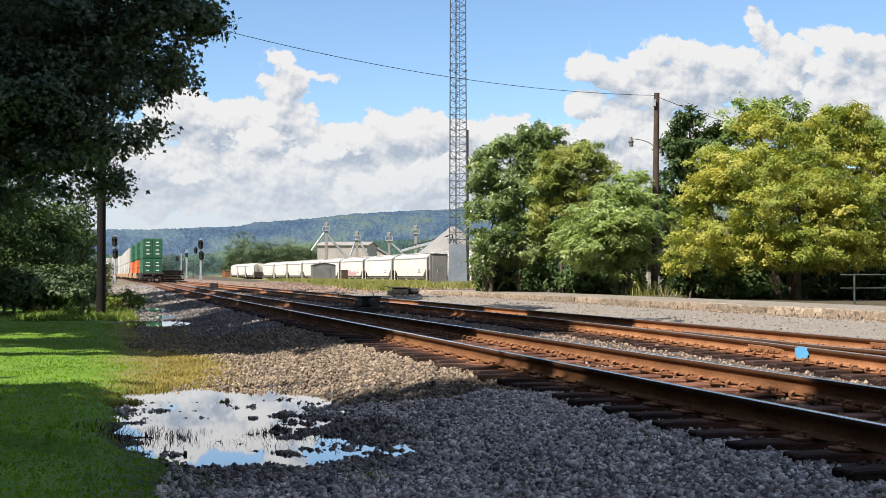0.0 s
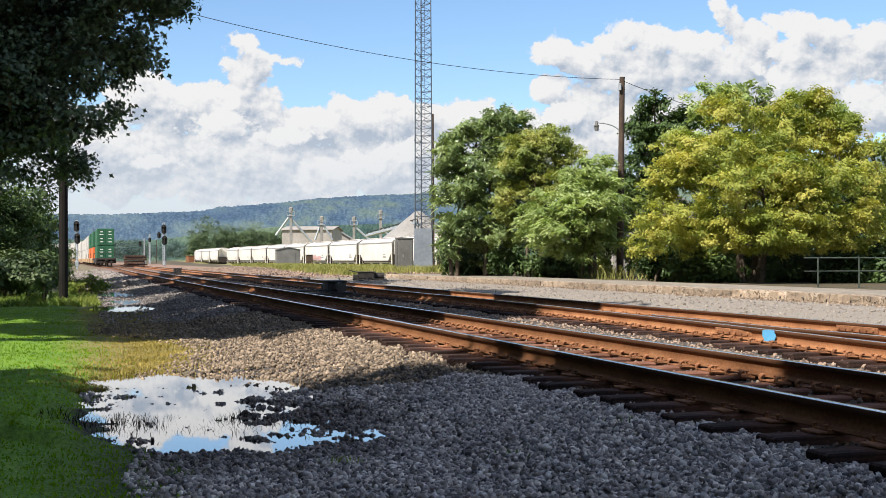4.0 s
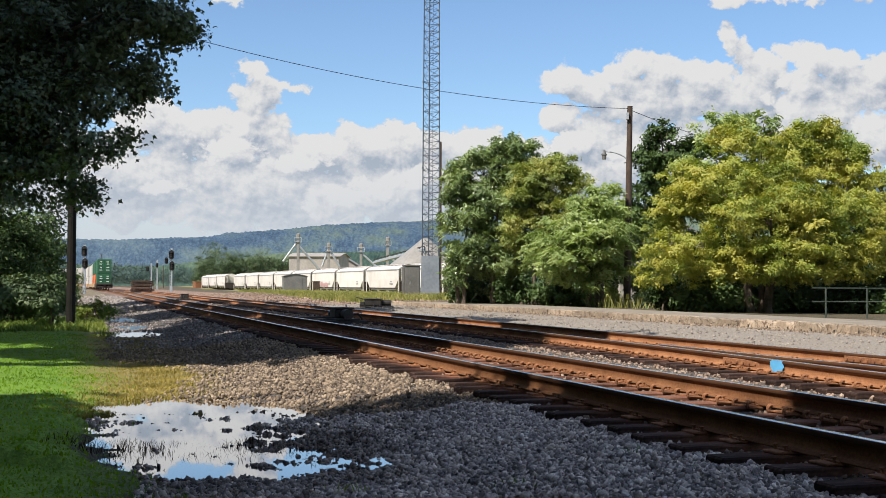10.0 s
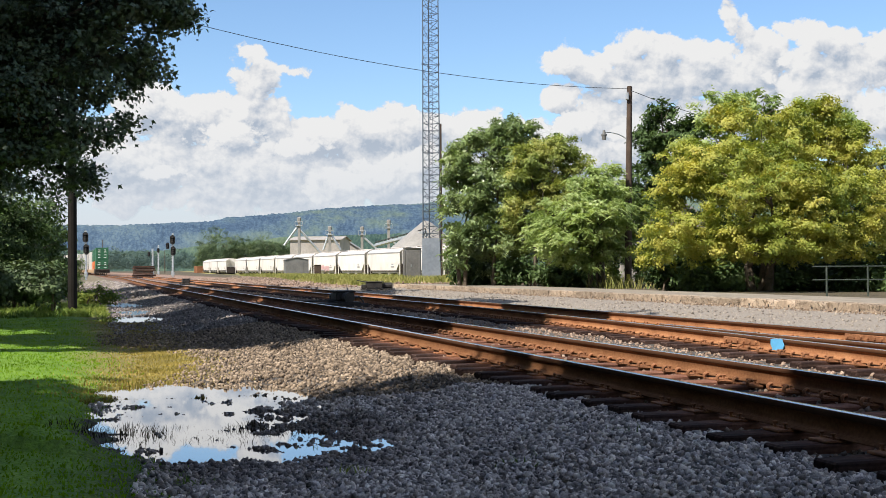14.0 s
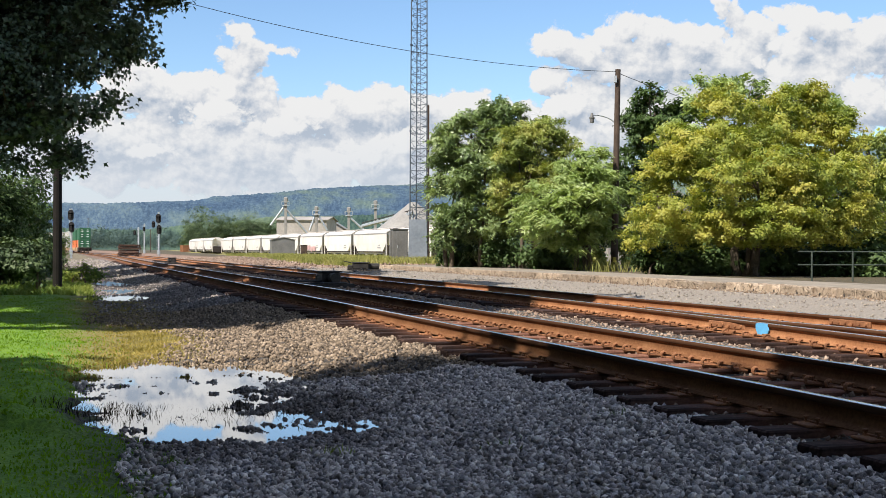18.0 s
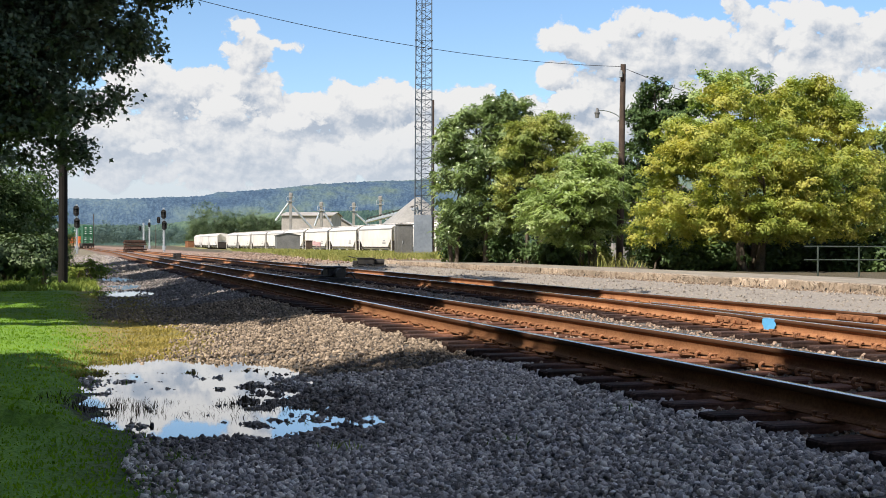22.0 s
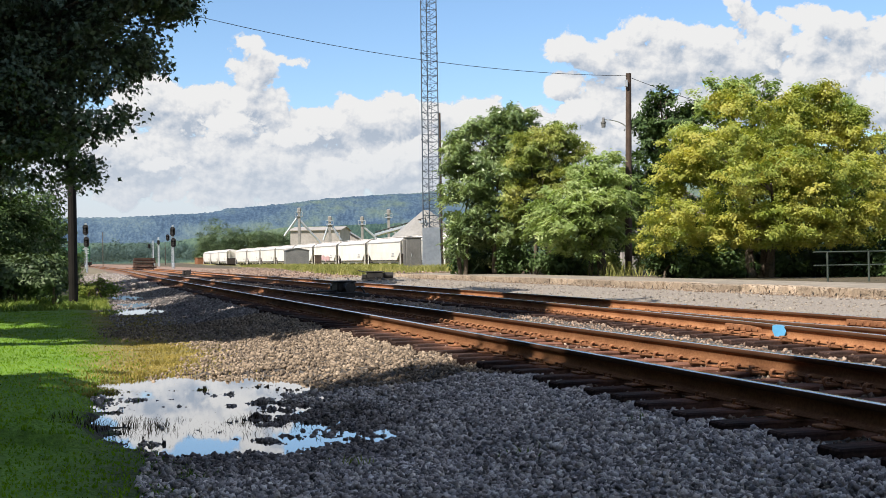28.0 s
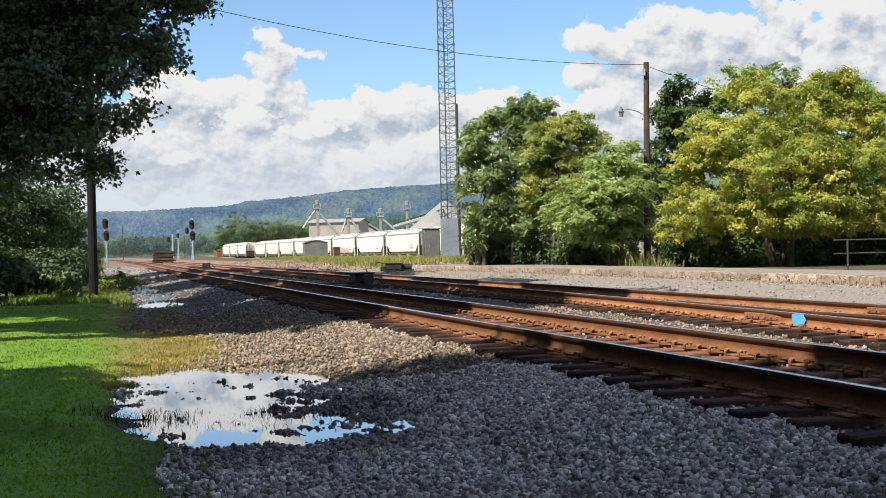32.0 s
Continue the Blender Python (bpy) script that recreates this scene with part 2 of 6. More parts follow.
def rail_material(name="rusty_rail_steel", tone=1.0):
    """Pale rusty web, a dark head, a bright worn band along the crown."""
    m, k, b = blank(name)
    co = k.add("ShaderNodeTexCoord").outputs["Object"]
    z = k.vec('DOT_PRODUCT', co, (0, 0, 1))
    big, fine = k.noise(co, 1.7, 4.0), k.noise(co, 40.0, 4.0)
    rust = k.ramp(k.math('ADD', k.math('MULTIPLY', big, 0.5), k.math('MULTIPLY', fine, 0.5)),
                  [(at, tuple(tone * v for v in c)) for at, c in ((0.3, (0.13, 0.056, 0.027)), (0.5, (0.25, 0.118, 0.058)), (0.72, (0.37, 0.195, 0.1)))])
    streak = k.smooth(k.noise(k.vec('MULTIPLY', co, (1.0, 1.0, 14.0)), 2.2, 4.0, 0.6), 0.5, 0.7)
    rust = k.mix(k.math('MULTIPLY', streak, 0.45), rust, tuple(tone * v for v in (0.12, 0.05, 0.028)))
    head_dark = k.smooth(z, RAIL_TOP - 0.052, RAIL_TOP - 0.044)
    col = k.mix(k.math('MULTIPLY', head_dark, 0.8), rust, (0.045, 0.024, 0.016))
    worn = k.smooth(z, RAIL_TOP - 0.0042, RAIL_TOP - 0.0014)
    k.link(k.mix(worn, col, (0.93, 0.88, 0.81)), b.inputs["Base Color"])
    k.link(worn, b.inputs["Metallic"])
    b.inputs["Specular IOR Level"].default_value = 0.08
    k.link(k.math('SUBTRACT', 0.85, k.math('MULTIPLY', worn, 0.62)), b.inputs["Roughness"])
    k.link(k.bump(fine, 0.25, 0.004), b.inputs["Normal"])
    return m


def tie_material():
    """Creosoted timber: grain along the tie, checks, and rust dust shaken down between the rails, painted paler for
    sun.
    """
    m, k, b = blank("creosoted_tie_wood")
    co = k.add("ShaderNodeTexCoord").outputs["Object"]
    grain = k.noise(k.vec('MULTIPLY', co, (1.0, 9.0, 9.0)), 3.2, 5.0, 0.6)
    fine = k.noise(co, 40.0, 3.0)
    fac = k.math('ADD', k.math('MULTIPLY', grain, 0.7), k.math('MULTIPLY', fine, 0.3))
    wood = k.ramp(fac, [(0.34, (0.012, 0.008, 0.008)), (0.5, (0.035, 0.022, 0.019)), (0.68, (0.085, 0.055, 0.046))])
    # Rust dust lightened between the rails for sun; the ends stay dark for shade.
    dust = k.ramp(fac, [(0.34, (0.075, 0.034, 0.025)), (0.66, (0.25, 0.125, 0.085))])
    x = k.math('ABSOLUTE', k.vec('DOT_PRODUCT', co, (1, 0, 0)))
    spread = k.math('SUBTRACT', 1.0, k.smooth(k.math('ADD', x, k.math('MULTIPLY', k.noise(co, 4.0, 3.0), 0.5)), 1.05, 1.4))
    col = k.mix(k.math('MULTIPLY', spread, 0.85), wood, dust)
    hsv = k.add("ShaderNodeHueSaturation")
    k.link(col, hsv.inputs["Color"])
    k.link(k.math('ADD', k.math('MULTIPLY', k.add("ShaderNodeObjectInfo").outputs["Random"], 0.7), 0.65), hsv.inputs["Value"])
    k.link(hsv.outputs[0], b.inputs["Base Color"])
    b.inputs["Roughness"].default_value = 0.9
    b.inputs["Specular IOR Level"].default_value = 0.1
    k.link(k.bump(fac, 0.7, 0.012), b.inputs["Normal"])
    return m


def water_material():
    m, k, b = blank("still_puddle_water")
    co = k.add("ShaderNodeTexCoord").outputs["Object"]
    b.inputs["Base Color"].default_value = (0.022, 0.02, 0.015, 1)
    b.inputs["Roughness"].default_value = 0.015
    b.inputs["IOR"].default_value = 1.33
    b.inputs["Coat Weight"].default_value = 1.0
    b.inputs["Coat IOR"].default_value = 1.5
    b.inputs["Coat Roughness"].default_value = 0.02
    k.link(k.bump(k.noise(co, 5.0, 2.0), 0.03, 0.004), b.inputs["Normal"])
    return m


def kerb_material():
    """Weathered concrete: tan, stained downwards, cracked, each block its own shade."""
    m, k, b = blank("old_kerb_concrete")
    co = k.add("ShaderNodeTexCoord").outputs["Object"]
    big, fine = k.noise(co, 2.2, 5.0), k.noise(co, 22.0, 4.0)
    run = k.noise(k.vec('MULTIPLY', co, (1.0, 1.0, 0.25)), 2.4, 5.0, 0.65)
    col = k.ramp(k.math('ADD', k.math('MULTIPLY', big, 0.6), k.math('MULTIPLY', fine, 0.4)), [(0.32, (0.19, 0.145, 0.105)), (0.5, (0.34, 0.27, 0.2)), (0.68, (0.5, 0.43, 0.34))])
    col = k.mix(k.smooth(run, 0.5, 0.62), col, (0.15, 0.1, 0.06))
    vein = k.math('ABSOLUTE', k.math('SUBTRACT', k.noise(co, 3.1, 6.0, 0.65, 0.6), 0.5))
    crack = k.math('SUBTRACT', 1.0, k.smooth(vein, 0.004, 0.016))
    col = k.mix(k.math('MULTIPLY', crack, 0.8), col, (0.05, 0.035, 0.025))
    hsv = k.add("ShaderNodeHueSaturation")
    k.link(col, hsv.inputs["Color"])
    k.link(k.math('ADD', k.math('MULTIPLY', k.add("ShaderNodeObjectInfo").outputs["Random"], 0.5), 0.72), hsv.inputs["Value"])
    k.link(hsv.outputs[0], b.inputs["Base Color"])
    b.inputs["Roughness"].default_value = 0.9
    k.link(k.bump(k.math('SUBTRACT', k.math('ADD', big, k.math('MULTIPLY', fine, 0.5)), crack), 0.8, 0.025), b.inputs["Normal"])
    return m


def hill_material(name, deep, mid, light):
    """Far woods: crowns as fine grain, stands and clearings as larger patches; distance haze painted into the tints."""
    m, k, b = blank(name)
    co = k.add("ShaderNodeTexCoord").outputs["Object"]
    x, y, z = (k.vec('DOT_PRODUCT', co, v) for v in ((1, 0, 0), (0, 1, 0), (0, 0, 1)))
    flat = k.add("ShaderNodeCombineXYZ")
    k.link(k.math('MULTIPLY', k.math('DIVIDE', x, y), 3000.0), flat.inputs[0])
    k.link(k.math('MULTIPLY', y, 0.02), flat.inputs[1])
    k.link(z, flat.inputs[2])
    stand = k.noise(k.vec('MULTIPLY', flat.outputs[0], (1.0, 1.0, 2.2)), 0.007, 5.0, 0.6)
    crown = k.noise(flat.outputs[0], 0.2, 3.0, 0.65)
    fac = k.math('ADD', k.math('MULTIPLY', stand, 0.5), k.math('MULTIPLY', crown, 0.5))
    col = k.ramp(fac, [(0.38, deep), (0.5, mid), (0.62, light)])
    # Painted haze thins by bearing: blue on the left, greener towards the right.
    haze_free = k.math('MULTIPLY', k.smooth(k.math('DIVIDE', x, y), -0.26, -0.04), k.smooth(stand, 0.4, 0.62))
    col = k.mix(k.math('MULTIPLY', haze_free, 0.7), col, k.mix(crown, (0.05, 0.085, 0.062), (0.15, 0.19, 0.11)))
    k.link(col, b.inputs["Base Color"])
    b.inputs["Roughness"].default_value = 0.95
    b.inputs["Specular IOR Level"].default_value = 0.1
    return m


M_GROUND = ground_material()
# Two copies of one ballast: pale grey where shaded, tan where sunlit.
M_SHADE_STONE = stone_material("shaded_ballast_stone", [(0.1, (0.085, 0.077, 0.078)), (0.34, (0.29, 0.26, 0.248)), (0.6, (0.52, 0.468, 0.437)), (0.78, (0.73, 0.67, 0.61)), (0.9, (0.9, 0.86, 0.8))], damp=True)
M_SUN_STONE = stone_material("sunlit_tan_ballast", [(0.06, (0.045, 0.034, 0.026)), (0.3, (0.125, 0.097, 0.071)), (0.6, (0.235, 0.183, 0.132)), (0.8, (0.34, 0.27, 0.2)), (0.94, (0.52, 0.43, 0.335))])
M_FINE = stone_material("fine_grey_gravel", [(0.05, (0.12, 0.105, 0.09)), (0.5, (0.23, 0.205, 0.175)), (0.95, (0.38, 0.34, 0.29))])
M_WET = stone_material("dark_damp_stone", [(0.05, (0.035, 0.03, 0.028)), (0.5, (0.1, 0.088, 0.08)), (0.95, (0.24, 0.215, 0.19))])
M_CINDER = stone_material("grey_cinder_ballast", [(0.05, (0.07, 0.063, 0.063)), (0.5, (0.2, 0.178, 0.172)), (0.95, (0.44, 0.405, 0.385))])
M_BED = stone_material("rust_stained_ballast", [(0.05, (0.1, 0.068, 0.05)), (0.4, (0.22, 0.155, 0.115)), (0.7, (0.32, 0.235, 0.18)), (0.95, (0.46, 0.375, 0.3))])
M_DIRT = stone_material("brown_dirt_clods", [(0.05, (0.09, 0.06, 0.04)), (0.5, (0.2, 0.145, 0.1)), (0.95, (0.4, 0.33, 0.25))])
M_RAIL = rail_material(tone=1.12)
# The same rail steel toned down, painting tree shade onto the main rails.
M_MAIN_RAIL = rail_material("shade_dark_main_rail_steel", 0.68)
M_RUST = surface("brown_rust", (0.125, 0.053, 0.027), (0.36, 0.17, 0.082), 9.0, 0.85, 0.0, 0.3, vary=0.2)
M_TIE = tie_material()
M_WATER = water_material()
M_CONCRETE = kerb_material()
M_PAVE = surface("platform_gravel", (0.15, 0.133, 0.11), (0.29, 0.26, 0.215), 2.5, 0.9, 0, 0.5, 20)
M_GALV = surface("galvanised_steel", (0.3, 0.33, 0.36), (0.5, 0.53, 0.56), 1.5, 0.45, 0.5, 0.1)
M_GUARD = surface("dull_blue_grey_sheet", (0.17, 0.2, 0.24), (0.26, 0.295, 0.34), 0.7, 0.5, 0.3, 0.05)
M_TOWER = surface("weathered_tower_steel", (0.05, 0.065, 0.085), (0.12, 0.145, 0.175), 2.0, 0.5, 0.4, 0.05)
M_CABINET = surface("grey_cabinet_paint", (0.12, 0.12, 0.12), (0.19, 0.19, 0.188), 1.0, 0.5, 0.2, 0.05)
M_POLE = surface("weathered_pole_wood", (0.035, 0.025, 0.02), (0.095, 0.066, 0.05), 2.0, 0.85, 0, 0.5, 12)
# Near-black wood: the tree shade on the left pole is put into its colour.
M_POLE_DARK = surface("shade_dark_pole_wood", (0.004, 0.0035, 0.003), (0.013, 0.011, 0.01), 2.0, 0.85, 0, 0.5, 12)
M_BLACK = paint("black_signal_paint", (0.012, 0.012, 0.013), 0.6)
M_MACHINE = surface("dark_machine_paint", (0.02, 0.02, 0.022), (0.06, 0.055, 0.05), 3.0, 0.6, 0.3, 0.1)
M_WHITE = surface("white_hopper_paint", (0.54, 0.515, 0.495), (0.69, 0.665, 0.645), 0.5, 0.55, 0, 0.05, 10, vary=0.06, stain=(0.55, 0.52, 0.5))
M_PINK = paint("faded_pink_marking", (0.55, 0.35, 0.36))
M_UNDER = paint("dark_undercarriage", (0.035, 0.028, 0.025), 0.8)
M_GREEN_BOX = surface("green_container_paint", (0.018, 0.075, 0.04), (0.03, 0.125, 0.065), 0.8, 0.55, 0, 0.05)
M_ORANGE_BOX = surface("orange_container_paint", (0.45, 0.1, 0.03), (0.6, 0.16, 0.05), 0.8, 0.55, 0, 0.05)
M_WHITE_BOX = surface("white_container_paint", (0.38, 0.37, 0.35), (0.52, 0.51, 0.49), 0.6, 0.55, 0, 0.05, vary=0.1)
M_TAN = paint("tan_car_paint", (0.4, 0.26, 0.14))
M_STENCIL = paint("grey_stencil_paint", (0.3, 0.3, 0.31))
M_MARK = paint("white_marking", (0.7, 0.75, 0.7))
M_BLUE = paint("blue_spray_paint", (0.12, 0.42, 0.75), 0.6)
M_WALL = surface("pale_shed_wall", (0.24, 0.225, 0.21), (0.35, 0.33, 0.31), 0.3, 0.7, 0, 0.05)
M_ROOF = surface("grey_metal_roof", (0.2, 0.195, 0.185), (0.31, 0.3, 0.28), 0.3, 0.5, 0.2, 0.05)
M_BARK = surface("grey_brown_bark", (0.05, 0.04, 0.03), (0.16, 0.13, 0.1), 3.0, 0.9, 0, 0.6, 8, depth=0.03)
M_WIRE = paint("black_cable", (0.02, 0.02, 0.02), 0.6)
M_GREY_DOOR = paint("light_grey_paint", (0.5, 0.5, 0.48))
M_LEG = surface("dull_elevator_steel", (0.17, 0.165, 0.16), (0.27, 0.265, 0.25), 0.8, 0.6, 0.1, 0.05)
M_OLD_TIE = surface("old_reddish_tie_wood", (0.03, 0.018, 0.014), (0.09, 0.05, 0.036), 2.0, 0.9, 0, 0.4, vary=0.35)
M_RAILING = surface("weathered_grey_pipe", (0.03, 0.042, 0.035), (0.07, 0.088, 0.075), 3.0, 0.6, 0.2, 0.1)
M_FRESH = leaf_material("fresh_green_leaves", [(0.15, 0.225, 0.075), (0.3, 0.4, 0.14), (0.48, 0.57, 0.28)], 0.4, 0.42, 0.5)
M_GLOSSY = leaf_material("glossy_dark_green_leaves", [(0.095, 0.15, 0.06), (0.215, 0.3, 0.12), (0.41, 0.5, 0.25)], 0.32, 0.36, 0.8)
M_MIXED = leaf_material("yellowing_green_leaves", [(0.15, 0.215, 0.055), (0.29, 0.35, 0.1), (0.47, 0.46, 0.14)], 0.35, 0.45, 0.4)
M_GOLD = leaf_material("golden_green_leaves", [(0.16, 0.235, 0.05), (0.345, 0.385, 0.08), (0.54, 0.495, 0.125)], 0.42, 0.5, 0.35)
M_DARK = leaf_material("dark_green_leaves", [(0.04, 0.075, 0.025), (0.07, 0.12, 0.04), (0.11, 0.17, 0.06)], 0.25)
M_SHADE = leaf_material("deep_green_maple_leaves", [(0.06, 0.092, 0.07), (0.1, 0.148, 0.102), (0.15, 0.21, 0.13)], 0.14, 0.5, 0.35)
M_BLADE = leaf_material("lawn_blades", [(0.125, 0.24, 0.014), (0.185, 0.335, 0.02), (0.27, 0.42, 0.037)], 0.5, 0.7, 0.1)
M_STRAW = leaf_material("dry_straw_blades", [(0.2, 0.17, 0.04), (0.34, 0.28, 0.075), (0.46, 0.37, 0.13)], 0.3, 0.7)
M_WEED = leaf_material("roadside_weeds", [(0.09, 0.16, 0.03), (0.18, 0.25, 0.05), (0.3, 0.33, 0.08)], 0.3, 0.7)
M_FIELD = leaf_material("pale_field_weeds", [(0.13, 0.16, 0.05), (0.24, 0.25, 0.08), (0.36, 0.33, 0.13)], 0.25, 0.8, 0.1)
# Bluish leaf tints carry the valley's distance haze as colour.
M_WOODS = leaf_material("haze_tinted_woods_leaves", [(0.05, 0.085, 0.09), (0.078, 0.122, 0.12), (0.115, 0.165, 0.145)], 0.2, 0.9, 0.05)
M_STALK = leaf_material("dead_brown_marsh_stalks", [(0.014, 0.011, 0.009), (0.035, 0.028, 0.02), (0.06, 0.055, 0.03)], 0.1, 0.8, 0.1)
M_YARD = leaf_material("yard_tree_leaves", [(0.05, 0.082, 0.047), (0.085, 0.132, 0.066), (0.145, 0.2, 0.095)], 0.25)
M_HILL = hill_material("haze_tinted_hill", (0.03, 0.056, 0.1), (0.06, 0.1, 0.148), (0.105, 0.15, 0.17))
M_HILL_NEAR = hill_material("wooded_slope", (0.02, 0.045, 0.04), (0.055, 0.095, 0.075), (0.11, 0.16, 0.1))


# ---- mesh helpers ----
def finish(ob, material, parent=None, label="", smooth=False):
    if material:
        ob.data.materials.append(material)
    if smooth:
        ob.data.polygons.foreach_set("use_smooth", [True] * len(ob.data.polygons))
    if parent:
        ob.parent = parent
    if label:
        ob["label"] = label
    return ob


def part(name, bm, material, parent=None, label="", smooth=False):
    me = bpy.data.meshes.new(name)
    bm.to_mesh(me)
    bm.free()
    return finish(new(name, me), material, parent, label, smooth)


def array_mesh(name, verts, faces, material, parent=None, label="", smooth=False):
    """verts: n x 3; faces: m x 3 or m x 4."""
    me = bpy.data.meshes.new(name)
    verts, faces = np.asarray(verts, np.float32), np.asarray(faces, np.int32)
    k = faces.shape[1]
    me.vertices.add(len(verts))
    me.vertices.foreach_set("co", verts.ravel())
    me.loops.add(faces.size)
    me.loops.foreach_set("vertex_index", faces.ravel())
    me.polygons.add(len(faces))
    me.polygons.foreach_set("loop_start", np.arange(0, faces.size, k, dtype=np.int32))
    me.update(calc_edges=True)
    me.validate()
    return finish(new(name, me), material, parent, label, smooth)


def box(bm, c, size, bevel=0.0, m=None):
    got = bmesh.ops.create_cube(bm, size=1.0)["verts"]
    bmesh.ops.scale(bm, vec=size, verts=got)
    bmesh.ops.translate(bm, vec=c, verts=got)
    if m is not None:
        bmesh.ops.transform(bm, matrix=m, verts=got)
    if bevel:
        bmesh.ops.bevel(bm, geom=list({e for v in got for e in v.link_edges}), offset=bevel, segments=1, affect='EDGES', clamp_overlap=True)
    return bm


def boxed(c, size, bevel=0.0, m=None):
    return box(bmesh.new(), c, size, bevel, m)


def rod(bm, a, b, r0, r1=None, sides=8):
    a, b = Vector(a), Vector(b)
    r1 = r0 if r1 is None else r1
    d = b - a
    m = Matrix.Translation((a + b) / 2) @ d.to_track_quat("Z", "Y").to_matrix().to_4x4()
    bmesh.ops.create_cone(bm, cap_ends=True, segments=sides, radius1=r0, radius2=r1, depth=d.length, matrix=m)
    return bm


def tube(bm, pts, r, sides=6):
    """One bent bar along points in the plane of x and z."""
    pts = [Vector(q) for q in pts]
    rings = []
    for i, q in enumerate(pts):
        d = (pts[min(i + 1, len(pts) - 1)] - pts[max(i - 1, 0)]).normalized()
        y = Vector((0, 1, 0))
        n = y.cross(d).normalized()
        rings.append([bm.verts.new(q + r * (math.cos(a) * y + math.sin(a) * n)) for a in np.linspace(0, 2 * math.pi, sides, endpoint=False)])
    for a, b in zip(rings, rings[1:]):
        for i in range(sides):
            bm.faces.new((a[i], a[(i + 1) % sides], b[(i + 1) % sides], b[i]))
    bm.faces.new(rings[0])
    bm.faces.new(list(reversed(rings[-1])))
    return bm


def rods(pairs, r, sides=6):
    bm = bmesh.new()
    for a, b in pairs:
        rod(bm, a, b, r, r, sides)
    return bm


def thing(name, at, label, category, group="", kind=""):
    ob = new(name)
    ob.matrix_basis = at
    ob.empty_display_size = 0.2
    return tagged(ob, label, category, group, kind)


def extrude_profile(name, profile, line, material, parent=None, closed=False, smooth=False):
    """Sweeps a profile of (across, up) along a plan line of (p, s, z), in world metres."""
    line = [np.array(P(*q)) for q in line]
    n, k = len(line), len(profile)
    verts = []
    for i, q in enumerate(line):
        d = line[min(i + 1, n - 1)] - line[max(i - 1, 0)]
        d[2] = 0
        d /= np.linalg.norm(d)
        side = np.array((d[1], -d[0], 0))
        for a, u in profile:
            verts.append(q + side * a + np.array((0, 0, u)))
    faces = [(i * k + j, i * k + (j + 1) % k, (i + 1) * k + (j + 1) % k, (i + 1) * k + j)
             for i in range(n - 1) for j in range(k if closed else k - 1)]
    return array_mesh(name, verts, faces, material, parent, smooth=smooth)


# ---- ground, one sheet out to the horizon ----
def lerp_steps(v, steps):
    return float(np.interp(v, [a for a, _ in steps], [b for _, b in steps]))


PROFILE = [(-60, 0.4), (-12, 0.25), (-3, 0.12), (0.0, 0.06), (0.9, 0.0), (2.4, 0.03), (3.4, 0.17), (3.85, 0.245), (4.6, 0.278), (6.8, 0.295), (7.4, 0.25),
           (8.3, 0.27), (11.6, 0.3), (13.0, 0.42), (15.9, 0.47), (16.4, 0.47), (17.0, 0.6), (40, 0.55), (300, 0.5), (4000, 0.5)]
PUDDLES = [(1.3, 12.15, 1.95, 2.5), (1.8, 35.5, 1.1, 1.9), (2.4, 41.5, 1.1, 2.2), (2.5, 50, 1.0, 3.4), (2.0, 61, 1.0, 4.0)]
WATER_Z = 0.012


def ground_height(p, s):
    z = lerp_steps(p, PROFILE)
    z -= 1.3 * lerp_steps(p, [(27, 0), (33, 1), (90, 1), (130, 0)]) * lerp_steps(s, [(90, 0), (120, 1), (300, 1), (330, 0)])
    if abs(p) < 60 and -10 < s < 140:
        q = P(p, s)
        z += 0.045 * noise.noise(q * 0.5) * (1.0 if p < 3 else 0.3) + 0.02 * noise.noise(q * 1.7)
        if p < 3.2:
            z += 0.02 * noise.noise(q * 5.0)
        for a, b, ra, rb in PUDDLES:
            d = math.hypot((p - a) / ra, (s - b) / rb)
            if d < 1.3:
                z += -0.075 * max(0.0, 1 - (d / 1.3) ** 2) ** 0.7 + 0.05 * noise.noise(q * 1.9) + 0.04 * noise.noise(q * 5.5)
                mire = min(1.0, 1.6 * max(0.0, 1 - math.hypot((p - a - 0.5 * ra) / (0.85 * ra), (s - b + 0.3 * rb) / (0.7 * rb))))
                z += mire * (0.032 + 0.075 * noise.noise(q * 4.5))
                z += 0.09 * max(0.0, min(1.0, (0.2 - p) / 0.5))
        if p < 3.0 and 15 < s < 26:
            z += 0.03
    return z


def spaced(stops):
    out = []
    for (a, step), (b, _) in zip(stops, stops[1:]):
        n = max(1, round((b - a) / step))
        out += [a + (b - a) * i / n for i in range(n)]
    return np.array(out + [stops[-1][0]])


def build_ground():
    ps = spaced([(-4200, 900), (-300, 60), (-60, 8), (-12, 0.6), (-2, 0.075), (4.0, 0.4), (18, 1.5), (40, 8), (140, 50), (300, 700), (4200, 1)])
    ss = spaced([(-1500, 400), (-100, 20), (-6, 1.0), (7, 0.1), (15, 0.3), (32, 0.8), (60, 3.0), (150, 15), (345, 60), (500, 700), (4300, 1)])
    verts = [P(p, s, ground_height(p, s)) for s in ss for p in ps]
    w = len(ps)
    faces = [(j * w + i, j * w + i + 1, (j + 1) * w + i + 1, (j + 1) * w + i) for j in range(len(ss) - 1) for i in range(w - 1)]
    ob = array_mesh("ground", verts, faces, M_GROUND, smooth=True)
    tagged(ob, "lawn, wet gravel and far yard ground in one sheet", "ground", kind="structure")


build_ground()


